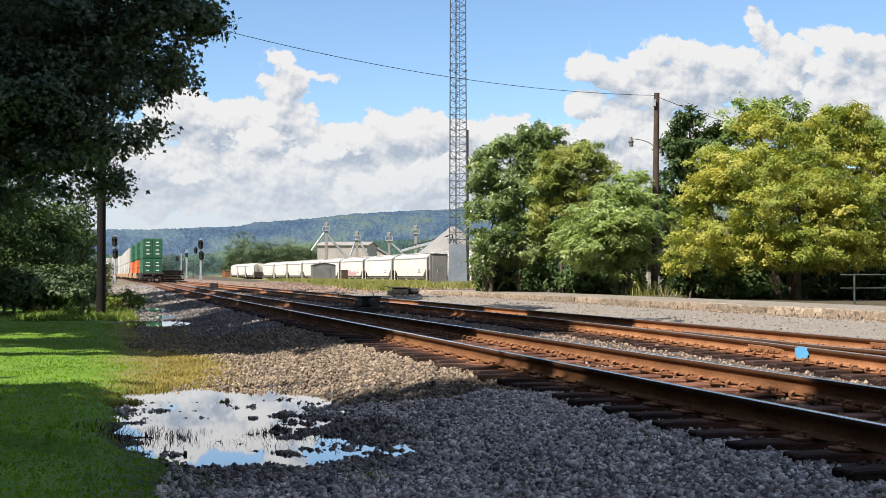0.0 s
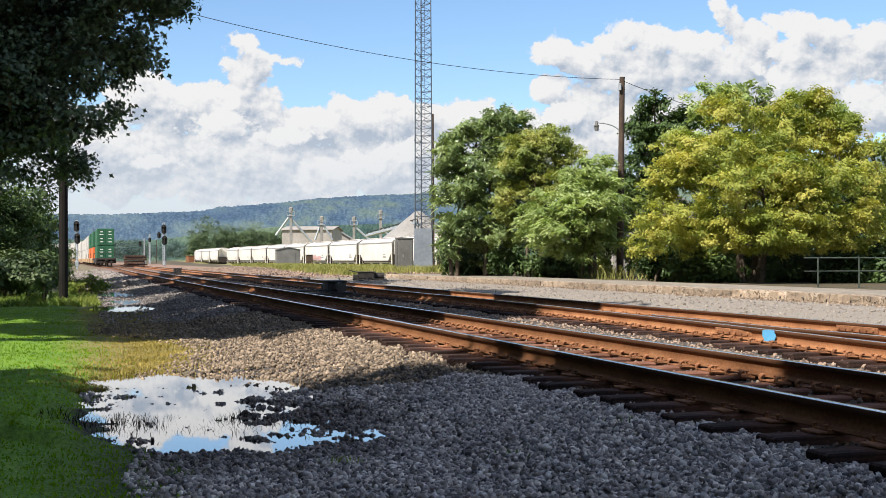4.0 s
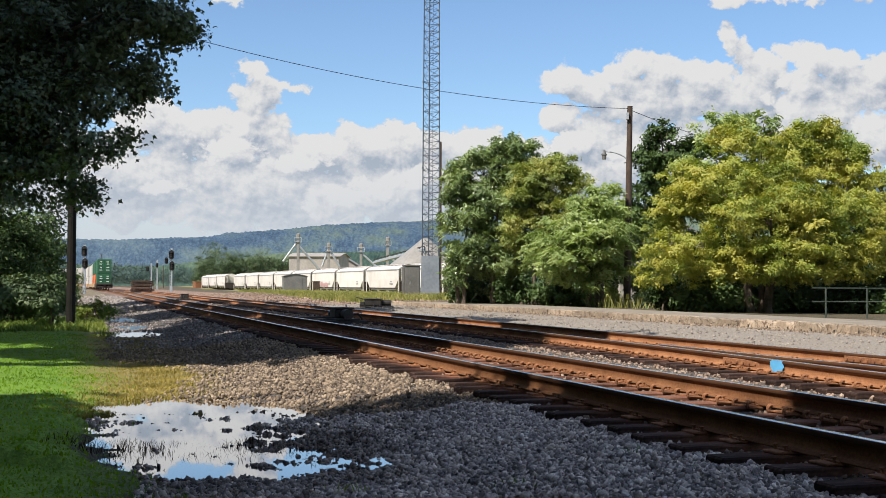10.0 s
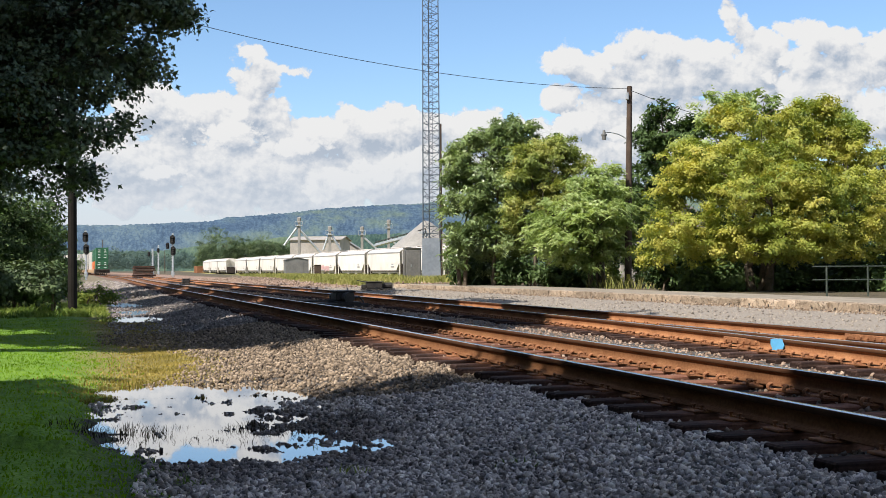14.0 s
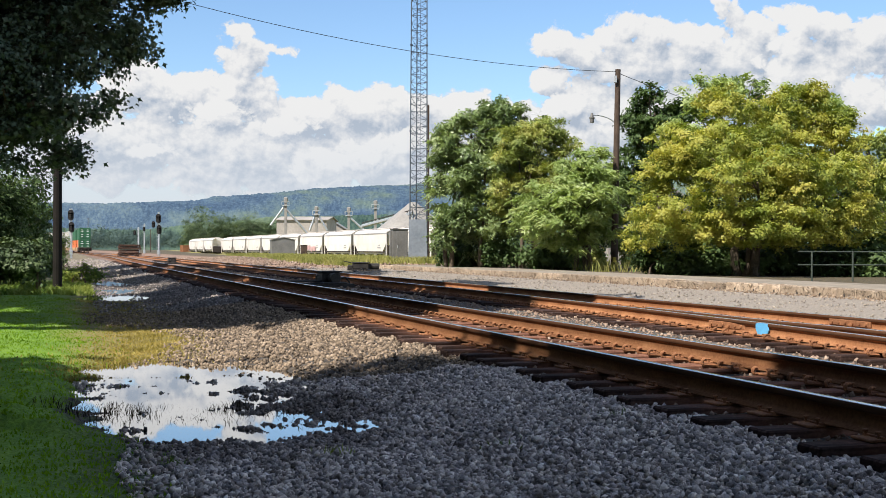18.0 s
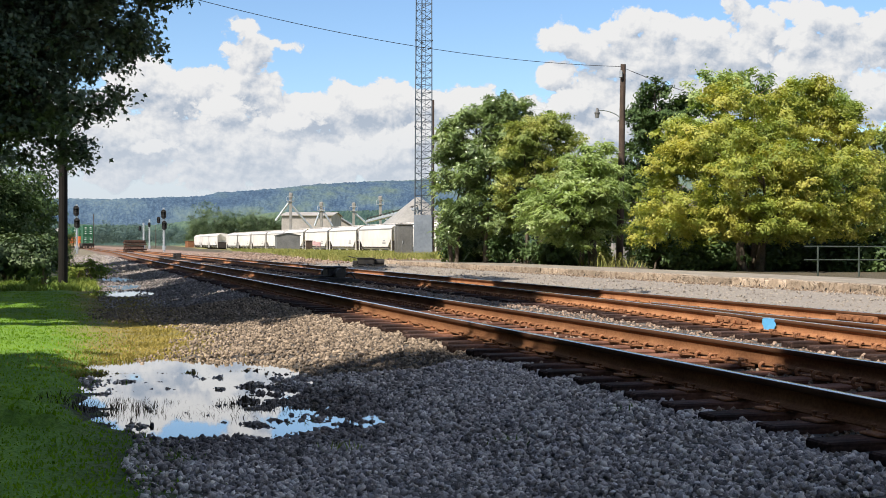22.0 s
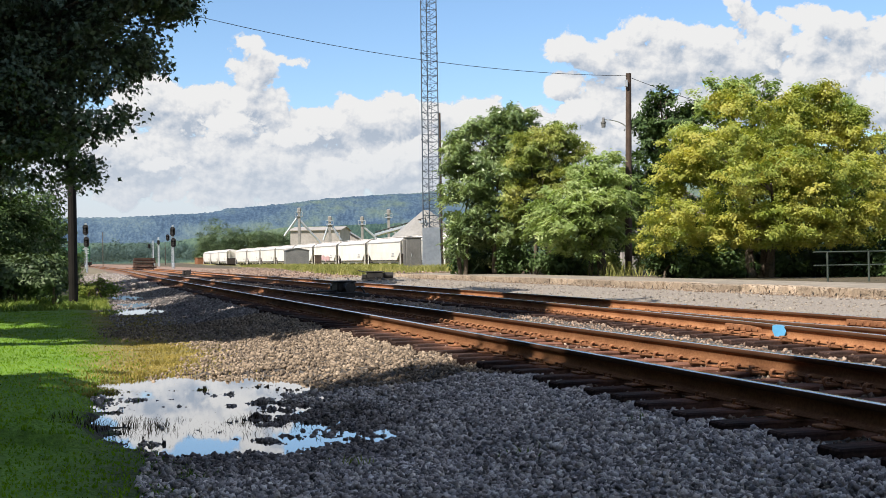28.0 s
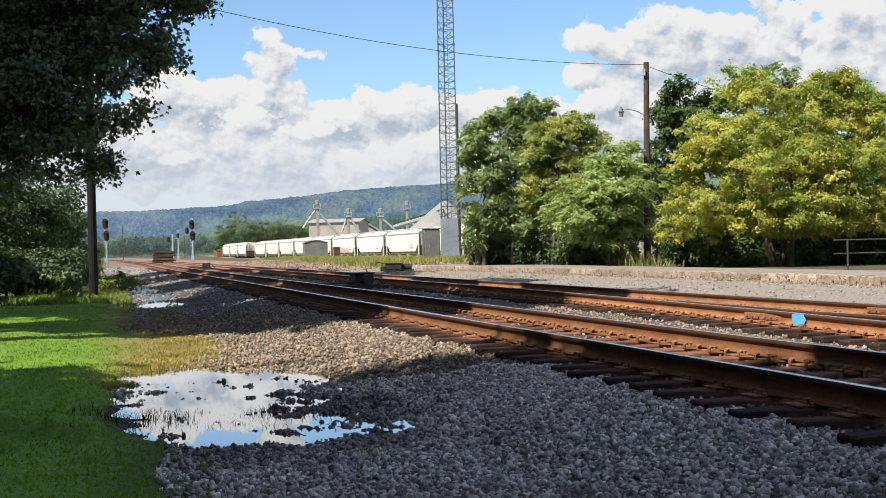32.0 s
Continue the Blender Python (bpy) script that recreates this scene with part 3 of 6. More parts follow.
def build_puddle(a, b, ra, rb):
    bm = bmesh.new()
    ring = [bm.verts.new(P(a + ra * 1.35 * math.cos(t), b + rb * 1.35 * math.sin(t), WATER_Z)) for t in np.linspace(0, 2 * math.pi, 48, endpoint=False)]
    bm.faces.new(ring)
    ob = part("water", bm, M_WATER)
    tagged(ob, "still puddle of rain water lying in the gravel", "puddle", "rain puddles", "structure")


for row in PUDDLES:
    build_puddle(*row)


# ---- stones ----
def stone_field(name, count, p_range, s_range, size, seed, label, keep=None, lift=0.0, parent=None, material=None):
    """Crushed stones as angular blocks lying in the ground, joined."""
    rng = np.random.default_rng(seed)
    p = rng.uniform(*p_range, count)
    s = s_range[0] + (s_range[1] - s_range[0]) * rng.random(count)
    if keep is not None:
        ok = np.array([a * ST + b * CT > 5.8 and keep(a, b, rng.random()) for a, b in zip(p, s)])
        p, s = p[ok], s[ok]
    n = len(p)
    z = np.array([ground_height(a, b) for a, b in zip(p, s)])
    r = size * (0.5 + 0.95 * rng.random(n) ** 1.6)
    cube = np.array([(-1, -1, -1), (1, -1, -1), (1, 1, -1), (-1, 1, -1), (-1, -1, 1), (1, -1, 1), (1, 1, 1), (-1, 1, 1)], float)
    v = cube[None] * rng.uniform(0.45, 1.0, (n, 8, 3))
    v *= rng.uniform(0.6, 1.1, (n, 1, 3)) * r[:, None, None] * (0.64, 0.64, 0.42)
    ang = rng.uniform(0, 2 * math.pi, (n, 3)) * (1, 0.5, 0.5)
    for i, (a, b) in enumerate(((0, 1), (1, 2), (0, 2))):
        c, d = np.cos(ang[:, i])[:, None], np.sin(ang[:, i])[:, None]
        va, vb = v[:, :, a].copy(), v[:, :, b].copy()
        v[:, :, a], v[:, :, b] = c * va - d * vb, d * va + c * vb
    v[:, :, 0] += (p * CT - s * ST)[:, None]
    v[:, :, 1] += (p * ST + s * CT)[:, None]
    v[:, :, 2] += (z + lift + rng.uniform(-0.3, 0.5, n) * r)[:, None]
    q = np.array([(4, 5, 6, 7), (0, 1, 5, 4), (1, 2, 6, 5), (2, 3, 7, 6), (3, 0, 4, 7)])
    f = (q[None] + 8 * np.arange(n)[:, None, None]).reshape(-1, 4)
    ob = array_mesh(name, v.reshape(-1, 3), f, material or M_SHADE_STONE, parent)
    if not parent:
        tagged(ob, label, "gravel", kind="stuff")
    return ob


def shoulder_keep(p, s, u):
    edge = 0.75 + 0.5 * noise.noise(P(p, s) * 0.6) + 1.5 * max(0.0, 1 - abs(s - 18.5) / 4.5)
    if p < edge - 0.4 or (p < edge and u > 0.3):
        return False
    for a, b, ra, rb in PUDDLES:
        d = math.hypot((p - a) / ra, (s - b) / rb)
        if p > a - 0.2 and s < b + 0.3:
            u -= 0.3 * noise.noise(P(p, s) * 3.1) + 0.22
        if d < 1.0 and u > 0.15 + 0.75 * d ** 3 + 0.75 * max(0, noise.noise(P(p, s) * 2.2)):
            return False
    return True


def sunlit(p, s):
    """Beyond a slanting line, set along the shade's edge, lies the sunlit tan stone copy."""
    return s > 13.2 - 0.85 * max(0.0, p - 1.9) + 0.5 * noise.noise(P(p, s) * 1.3)


stone_field("gravel", 108000, (0.0, 4.3), (4.6, 13.6), 0.032, 3, "crushed stone ballast in a shaded grey tint spilling down beside the track", lambda p, s, u: not sunlit(p, s) and shoulder_keep(p, s, u))
stone_field("gravel", 46000, (0.4, 4.3), (11.0, 27.0), 0.035, 4, "crushed stone ballast in a sunlit tan tint beside the track", lambda p, s, u: sunlit(p, s) and shoulder_keep(p, s, u), material=M_SUN_STONE)
stone_field("clods", 2200, (0.2, 3.2), (9.6, 14.2), 0.023, 13, "dark muddy stones standing out of the puddle", material=M_WET)
stone_field("gravel", 17000, (0.8, 4.3), (26.6, 60.0), 0.042, 5, "dark crushed stone along the far track bed", shoulder_keep, material=M_CINDER)
stone_field("gravel", 4500, (0.6, 4.2), (60.0, 130.0), 0.1, 9, "heaped stone and spoil along the far track bed", material=M_CINDER)
stone_field("gravel", 6500, (-3.5, 3.6), (58.0, 150.0), 0.11, 14, "pale grey gravel and spoil beside the far main line", material=M_FINE)
stone_field("gravel", 4000, (15.35, 15.92), (10.0, 56.0), 0.04, 10, "brown dirt and broken concrete at the kerb foot", material=M_DIRT)
stone_field("gravel", 25000, (4.2, 11.8), (6.0, 26.0), 0.035, 6, "rust-stained ballast packed between the rails and ties", lift=-0.005, material=M_BED)
stone_field("gravel", 13000, (11.8, 15.9), (10.0, 64.0), 0.037, 8, "fine pale gravel between the track and the platform", lift=-0.012, material=M_FINE)
stone_field("gravel", 4500, (12.0, 22.0), (62.0, 135.0), 0.1, 12, "brown ballast spread over the far yard", material=M_BED)
stone_field("gravel", 8500, (4.2, 12.0), (26.0, 75.0), 0.066, 7, "rust-stained ballast between distant rails", material=M_BED)


# ---- railway tracks ----
def rail_profile():
    h, w, b = 0.172, 0.0375, 0.07
    half = [(b, -h), (b, -h + 0.012), (0.024, -h + 0.028), (0.009, -h + 0.045), (0.008, -0.062), (0.03, -0.048), (w, -0.042), (w, -0.01), (w - 0.004, -0.0042), (w - 0.013, 0.0)]
    return half + [(-a, u) for a, u in reversed(half)]


def along(p_of_s, s0, s1, step=2.0):
    n = max(2, round((s1 - s0) / step))
    return [(p_of_s(s), s, RAIL_TOP) for s in np.linspace(s0, s1, n + 1)]


CURVE_FROM, CURVE_R = 300.0, 430.0


def bend(s):
    swing = -0.7 * math.exp(-((s - 150) / 45) ** 2)
    return swing + ((s - CURVE_FROM) ** 2 / (2 * CURVE_R) if s > CURVE_FROM else 0.0)


def diverge(s):
    """How far the turnout's curved rails have left the straight ones."""
    return 0.0 if s > 29 else 0.0028 * (29 - s) ** 2 * 0.75 if s > 12 else 0.607 + 0.0714 * (12 - s)


def tie_mesh():
    bm = bmesh.new()
    box(bm, (0, 0, 0), (2.6, 0.22, 0.18), 0.012)
    for v in bm.verts:
        v.co += Vector((noise.noise(v.co * 3) * 0.02, noise.noise(v.co * 5 + Vector((9, 0, 0))) * 0.012, 0))
    me = bpy.data.meshes.new("tie")
    bm.to_mesh(me)
    bm.free()
    me.materials.append(M_TIE)
    return me


def plate_mesh():
    """A tie plate with four spikes, and two curled anchors on the rail's foot."""
    bm = bmesh.new()
    box(bm, (0, 0, 0.008), (0.36, 0.19, 0.018), 0.004)
    box(bm, (0.085, 0, 0.02), (0.02, 0.19, 0.02), 0.003)
    box(bm, (-0.085, 0, 0.02), (0.02, 0.19, 0.02), 0.003)
    for x in (-0.1, 0.1):
        for y in (-0.06, 0.06):
            rod(bm, (x, y, 0.0), (x, y, 0.05), 0.009, 0.009, 5)
            box(bm, (x, y, 0.052), (0.034, 0.026, 0.014), 0.004)
    me = bpy.data.meshes.new("tie_plate")
    bm.to_mesh(me)
    bm.free()
    me.materials.append(M_RUST)
    return me


def anchor_mesh():
    bm = bmesh.new()
    curl = [(0.035 + 0.031 * math.cos(a), 0, 0.036 + 0.029 * math.sin(a)) for a in np.linspace(-1.9, 2.2, 8)]
    tube(bm, [(-0.09, 0, 0.0)] + curl, 0.017, 6)
    me = bpy.data.meshes.new("rail_anchor")
    bm.to_mesh(me)
    bm.free()
    me.materials.append(M_RUST)
    return me


TIE, PLATE, ANCHOR = tie_mesh(), plate_mesh(), anchor_mesh()
JIGGLE = random.Random(5)


def lay_ties(track, rails, s0, s1, plates_to, hooked, spacing=0.56):
    s = s0
    while s < s1:
        ps = [r(s) for r in rails]
        mid = (min(ps) + max(ps)) / 2
        tie = new("tie", TIE)
        tie.parent = track
        wide = (max(ps) - min(ps) + 1.09) / 2.6
        tie.matrix_basis = track_pose(mid + JIGGLE.uniform(-0.09, 0.06), s, RAIL_TOP - 0.172 - 0.018 - 0.09 + JIGGLE.uniform(-0.008, 0.004), JIGGLE.uniform(-1.2, 1.2)) @ Matrix.Diagonal((wide * JIGGLE.uniform(0.99, 1.03), 1, 1, 1))
        if s < plates_to:
            inv = tie.matrix_basis.inverted()
            for j, q in enumerate(ps):
                plate = new("tie_plate", PLATE)
                plate.parent = tie
                plate.matrix_basis = inv @ track_pose(q, s, RAIL_TOP - 0.19)
                if j == hooked and s < 26:
                    for side in (-0.125, 0.125):
                        hook = new("rail_anchor", ANCHOR)
                        hook.parent = tie
                        hook.matrix_basis = inv @ track_pose(q - 0.15, s + side, RAIL_TOP - 0.195, 180)
        s += spacing * JIGGLE.uniform(0.94, 1.06)


def add_rail(track, p_of_s, s0, s1, step=2.0, steel=None):
    ob = extrude_profile("rail", rail_profile(), along(p_of_s, s0, s1, step), steel or M_RAIL, track, closed=True)
    return ob


def joint_bar(track, p, s, side):
    bm = bmesh.new()
    box(bm, (0, 0, 0), (0.03, 0.92, 0.085), 0.006)
    for y in (-0.38, -0.23, -0.08, 0.08, 0.23, 0.38):
        rod(bm, (-0.03, y, 0), (0.03, y, 0), 0.019, 0.019, 6)
    ob = part("joint_bar", bm, M_RUST, track, "bolted rusty joint bar")
    ob.matrix_basis = track_pose(p + side * 0.03, s, RAIL_TOP - 0.09)


def build_tracks():
    near = thing("railway_track", pose(0, 0, 0), "rusty main line track on dark wooden ties in ballast", "railway track", "tracks")
    n1, n2 = (lambda s: N_NEAR - bend(s)), (lambda s: N_FAR - bend(s))
    add_rail(near, n1, -14, 460, 4.0, M_MAIN_RAIL)
    add_rail(near, n2, -14, 460, 4.0, M_MAIN_RAIL)
    lay_ties(near, (n1, n2), 2.0, 110, 45, 1)
    far = thing("railway_track", pose(0, 0, 0), "rusty second track with a turnout on wooden ties", "railway track", "tracks")
    a, b = (lambda s: A_RAIL - 0.0), (lambda s: A_RAIL - 1.51)
    c, d = (lambda s: A_RAIL - 1.51 - diverge(s)), (lambda s: A_RAIL - 0.075 - max(0.0, diverge(s) - 0.09))
    add_rail(far, a, -14, 230)
    add_rail(far, c, -8, 230, 1.0)
    switch = add_rail(far, lambda s: A_RAIL - 1.51 + 0.08 * (s - 17.6) / 4.0 * (1 if s > 13.6 else 0) - 0.0, -8, 17.6, 1.0)
    tagged(switch, "rusty switch rail lying inside the stock rail")
    lay_ties(far, (a, c), 2.0, 120, 40, 1)
    joint_bar(far, A_RAIL - 1.51 - diverge(14.35), 14.35, -1)
    joint_bar(far, A_RAIL, 14.3, -1)
    bm = bmesh.new()
    rnd = random.Random(6)
    ring = [(math.copysign(0.15 * abs(math.cos(t)) ** 0.3, math.cos(t)) * rnd.uniform(0.62, 1.1), math.copysign(0.085 * abs(math.sin(t)) ** 0.3, math.sin(t)) * rnd.uniform(0.6, 1.06) if math.sin(t) < 0 else 0.085 * abs(math.sin(t)) ** 0.2) for t in np.linspace(0, 2 * math.pi, 18, endpoint=False)]
    lo, hi = [bm.verts.new((-0.006, y, z)) for y, z in ring], [bm.verts.new((0.006, y, z)) for y, z in ring]
    bm.faces.new(lo)
    bm.faces.new(list(reversed(hi)))
    for i in range(18):
        bm.faces.new((lo[i], hi[i], hi[(i + 1) % 18], lo[(i + 1) % 18]))
    blue = part("paint_mark", bm, M_BLUE, far, "splash of bright blue spray paint")
    blue.matrix_basis = track_pose(A_RAIL - 1.51 - diverge(13.4) - 0.045, 13.37, RAIL_TOP - 0.09)


build_tracks()


# ---- platform edge ----
def build_kerb():
    kerb = thing("platform_kerb", pose(0, 0, 0), "low worn concrete platform edge in blocks", "kerb", kind="structure")
    rnd = random.Random(11)
    s = 6.0
    while s < 57.5:
        l = rnd.uniform(2.3, 3.1)
        worn = rnd.random()
        bm = boxed((0, 0, 0), (0.4, l - 0.035, 0.3), 0.014)
        bmesh.ops.subdivide_edges(bm, edges=[e for e in bm.edges if abs(e.verts[0].co.y - e.verts[1].co.y) > 0.8], cuts=21, use_grid_fill=True)
        for v in bm.verts:
            q = v.co + Vector((s * 3.1, 0, 0))
            v.co += Vector((noise.noise(q * 2.0), noise.noise(q * 2.3) * 0.5, noise.noise(q * 1.9))) * 0.009
            if v.co.z > 0.1 and v.co.x < -0.1:
                chip = max(0.0, noise.noise(Vector((v.co.y * 3 + s * 7, s, 2.0))) - 0.25 + 0.12 * worn)
                v.co += Vector((0.2 * chip, 0, -0.2 * chip))
        ob = part("block", bm, M_CONCRETE, kerb)
        ob.matrix_basis = track_pose(KERB + 0.2 + rnd.uniform(-0.012, 0.012) + (0.05 if worn > 0.85 else 0), s + l / 2, 0.505 + rnd.uniform(-0.02, 0.008), rnd.uniform(-0.3, 0.3))
        for y in np.arange(-l / 2 + 0.4, l / 2 - 0.2, 0.85):
            slot = part("slot", boxed((-0.2, y, -0.02), (0.012, 0.05, 0.1), 0.004), M_MACHINE, ob, "dark drain slot")
        s += l
    slab = bmesh.new()
    box(slab, (0, 0, 0), (2.6, 52, 0.3), 0.02)
    top = part("pavement", slab, M_PAVE)
    top.matrix_basis = track_pose(KERB + 0.4 + 1.32, 6 + 26, 0.505)
    tagged(top, "old grey gravel platform surface behind the kerb", "platform", kind="structure")


build_kerb()


# ---- sky's clouds: a far curved backdrop with a cloud pattern ----
def degrees_at(x, y):
    """Bearing and height, in tens of degrees, of a point given on a sight 41 degrees wide."""
    f = 784 / math.tan(radians(20.5))
    return math.degrees(math.atan((x - 784) / f)) / 10, math.degrees(math.atan((486 - y) / f)) / 10


def cloud_shape(name, blobs, wide):
    """The clouds' bulk: soft ellipses joined, 0 at their rims, rising inwards."""
    g = bpy.data.node_groups.new(name, "ShaderNodeTree")
    g.interface.new_socket("Vector", in_out='INPUT', socket_type='NodeSocketVector')
    g.interface.new_socket("Value", in_out='OUTPUT', socket_type='NodeSocketFloat')
    k = Net(g)
    v = k.add("NodeGroupInput").outputs[0]
    warp = k.add("ShaderNodeTexNoise")
    warp.inputs["Scale"].default_value, warp.inputs["Detail"].default_value = 6.0, 4.0
    k.link(v, warp.inputs["Vector"])
    q = k.vec('ADD', v, k.vec('MULTIPLY', k.vec('SUBTRACT', warp.outputs["Color"], (0.5, 0.5, 0.5)), (0.16, 0.11, 0.0)))
    total = None
    for x, y, rx, ry in blobs:
        u, w = (x / 10, y / 10) if wide else degrees_at(x, y)
        rx, ry = (36.6 * rx, 36.6 * ry) if wide else (rx, ry)
        d = k.vec('LENGTH', k.vec('MULTIPLY', k.vec('SUBTRACT', q, (u, w, 0)), (366 / rx, 366 / ry, 0)))
        one = k.math('MULTIPLY', k.math('SUBTRACT', 1.0, d), min(1.0, min(rx, ry) / 40))
        if total is None:
            total = one
        else:
            n = k.add("ShaderNodeMath", operation='SMOOTH_MAX')
            k.link(total, n.inputs[0])
            k.link(one, n.inputs[1])
            n.inputs[2].default_value = 0.12
            total = n.outputs[0]
    k.link(k.math('ADD', k.math('MAXIMUM', total, -1.2), 0.2), k.add("NodeGroupOutput").inputs[0])
    return g


def cloud_puffs():
    """Rounded heaps of several sizes with creases between them, and some wisps."""
    g = bpy.data.node_groups.new("cloud_puffs", "ShaderNodeTree")
    g.interface.new_socket("Vector", in_out='INPUT', socket_type='NodeSocketVector')
    g.interface.new_socket("Value", in_out='OUTPUT', socket_type='NodeSocketFloat')
    k = Net(g)
    v = k.add("NodeGroupInput").outputs[0]
    warp = k.add("ShaderNodeTexNoise")
    warp.inputs["Scale"].default_value, warp.inputs["Detail"].default_value = 11.0, 3.0
    k.link(v, warp.inputs["Vector"])
    q = k.vec('ADD', v, k.vec('MULTIPLY', k.vec('SUBTRACT', warp.outputs["Color"], (0.5, 0.5, 0.5)), (0.07, 0.06, 0.0)))
    heap = k.add("ShaderNodeTexVoronoi")
    heap.inputs["Scale"].default_value, heap.inputs["Detail"].default_value, heap.inputs["Roughness"].default_value, heap.inputs["Lacunarity"].default_value = 6.5, 3.0, 0.55, 2.3
    k.link(k.vec('MULTIPLY', q, (1.0, 1.25, 1.0)), heap.inputs["Vector"])
    wisp = k.noise(v, 5.0, 8.0, 0.62, 0.2)
    both = k.math('ADD', k.math('MULTIPLY', k.math('SUBTRACT', 0.42, heap.outputs["Distance"]), 0.5), k.math('MULTIPLY', k.math('SUBTRACT', wisp, 0.5), 0.95))
    k.link(both, k.add("NodeGroupOutput").inputs[0])
    return g


CLOUD_PUFFS = cloud_puffs()


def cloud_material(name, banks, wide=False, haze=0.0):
    """banks: lists of clouds, the farther first; haze: painted white veil low over the land."""
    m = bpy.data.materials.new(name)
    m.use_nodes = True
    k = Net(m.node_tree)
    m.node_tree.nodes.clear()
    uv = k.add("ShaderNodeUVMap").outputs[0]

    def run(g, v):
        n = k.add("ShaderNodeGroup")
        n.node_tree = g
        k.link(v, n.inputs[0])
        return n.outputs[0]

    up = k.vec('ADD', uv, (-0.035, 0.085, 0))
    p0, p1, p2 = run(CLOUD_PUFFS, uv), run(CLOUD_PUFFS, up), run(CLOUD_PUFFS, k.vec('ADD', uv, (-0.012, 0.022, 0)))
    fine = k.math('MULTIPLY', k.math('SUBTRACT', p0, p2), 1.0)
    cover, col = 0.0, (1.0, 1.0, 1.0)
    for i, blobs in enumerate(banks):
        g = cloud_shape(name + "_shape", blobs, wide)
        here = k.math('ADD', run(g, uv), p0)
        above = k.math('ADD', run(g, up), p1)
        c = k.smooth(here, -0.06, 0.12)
        # Sunlit and shaded sides are painted: density towards the sun sets the glow's tone.
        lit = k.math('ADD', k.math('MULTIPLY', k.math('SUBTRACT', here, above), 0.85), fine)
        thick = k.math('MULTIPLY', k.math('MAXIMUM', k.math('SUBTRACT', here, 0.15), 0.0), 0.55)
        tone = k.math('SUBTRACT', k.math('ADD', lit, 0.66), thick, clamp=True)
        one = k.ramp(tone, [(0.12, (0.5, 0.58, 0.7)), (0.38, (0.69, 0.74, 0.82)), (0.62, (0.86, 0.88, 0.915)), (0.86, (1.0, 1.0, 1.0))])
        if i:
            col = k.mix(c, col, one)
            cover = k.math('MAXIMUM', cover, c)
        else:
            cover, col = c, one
    # Painted haze: a pale glowing veil near the horizon.
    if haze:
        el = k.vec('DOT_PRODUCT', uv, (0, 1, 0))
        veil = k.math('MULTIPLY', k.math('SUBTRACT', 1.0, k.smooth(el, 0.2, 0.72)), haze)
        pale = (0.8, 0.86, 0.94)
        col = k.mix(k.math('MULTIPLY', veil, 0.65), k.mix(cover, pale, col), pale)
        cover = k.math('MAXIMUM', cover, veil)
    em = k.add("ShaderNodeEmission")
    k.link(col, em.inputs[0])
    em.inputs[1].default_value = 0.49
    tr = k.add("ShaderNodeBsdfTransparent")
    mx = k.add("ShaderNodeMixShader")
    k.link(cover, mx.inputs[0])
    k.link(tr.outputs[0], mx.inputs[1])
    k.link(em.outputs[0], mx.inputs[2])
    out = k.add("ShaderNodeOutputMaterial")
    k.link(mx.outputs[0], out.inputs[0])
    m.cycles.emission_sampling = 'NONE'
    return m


LEFT_FAR = [(370, 235, 120, 50), (500, 104, 32, 27), (506, 142, 30, 40), (500, 170, 52, 46), (485, 200, 80, 36), (568, 139, 34, 8), (330, 200, 80, 36), (415, 215, 75, 42), (480, 225, 100, 45), (600, 250, 110, 44), (700, 232, 110, 40),
            (800, 245, 110, 44), (900, 240, 110, 38), (985, 236, 60, 30), (100, 260, 170, 90), (250, 310, 210, 90), (500, 320, 260, 90), (760, 320, 260, 90), (980, 310, 160, 80), (455, -14, 34, 12)]
LEFT_NEAR = [(640, 332, 62, 40), (690, 322, 55, 38), (785, 298, 85, 34), (740, 320, 60, 26), (450, 252, 90, 26), (340, 318, 60, 14), (560, 270, 70, 24), (880, 320, 110, 40), (230, 275, 60, 30)]
RIGHT_FAR = [(1090, 300, 110, 60), (1000, 290, 70, 50), (1045, 122, 50, 28), (1100, 138, 60, 40), (1600, 235, 140, 60), (1180, 92, 46, 30), (1148, 118, 50, 36), (1222, 112, 60, 42), (1332, 64, 28, 36), (1362, 84, 42, 30), (1300, 120, 90, 40), (1400, 108, 60, 42), (1450, 84, 60, 24), (1200, 160, 150, 50), (1360, 160, 110, 55),
             (1032, 186, 42, 36), (1092, 224, 70, 52), (1180, 240, 130, 66), (1300, 240, 150, 66), (1460, 220, 150, 66), (1440, -22, 130, 26), (1620, -42, 120, 38)]
RIGHT_NEAR = [(1492, 98, 40, 28), (1532, 114, 46, 32), (1468, 134, 40, 28), (1562, 154, 64, 50), (1640, 144, 90, 60), (1760, 172, 150, 74), (1490, 186, 90, 50), (1060, 232, 50, 34), (1172, 262, 60, 40)]


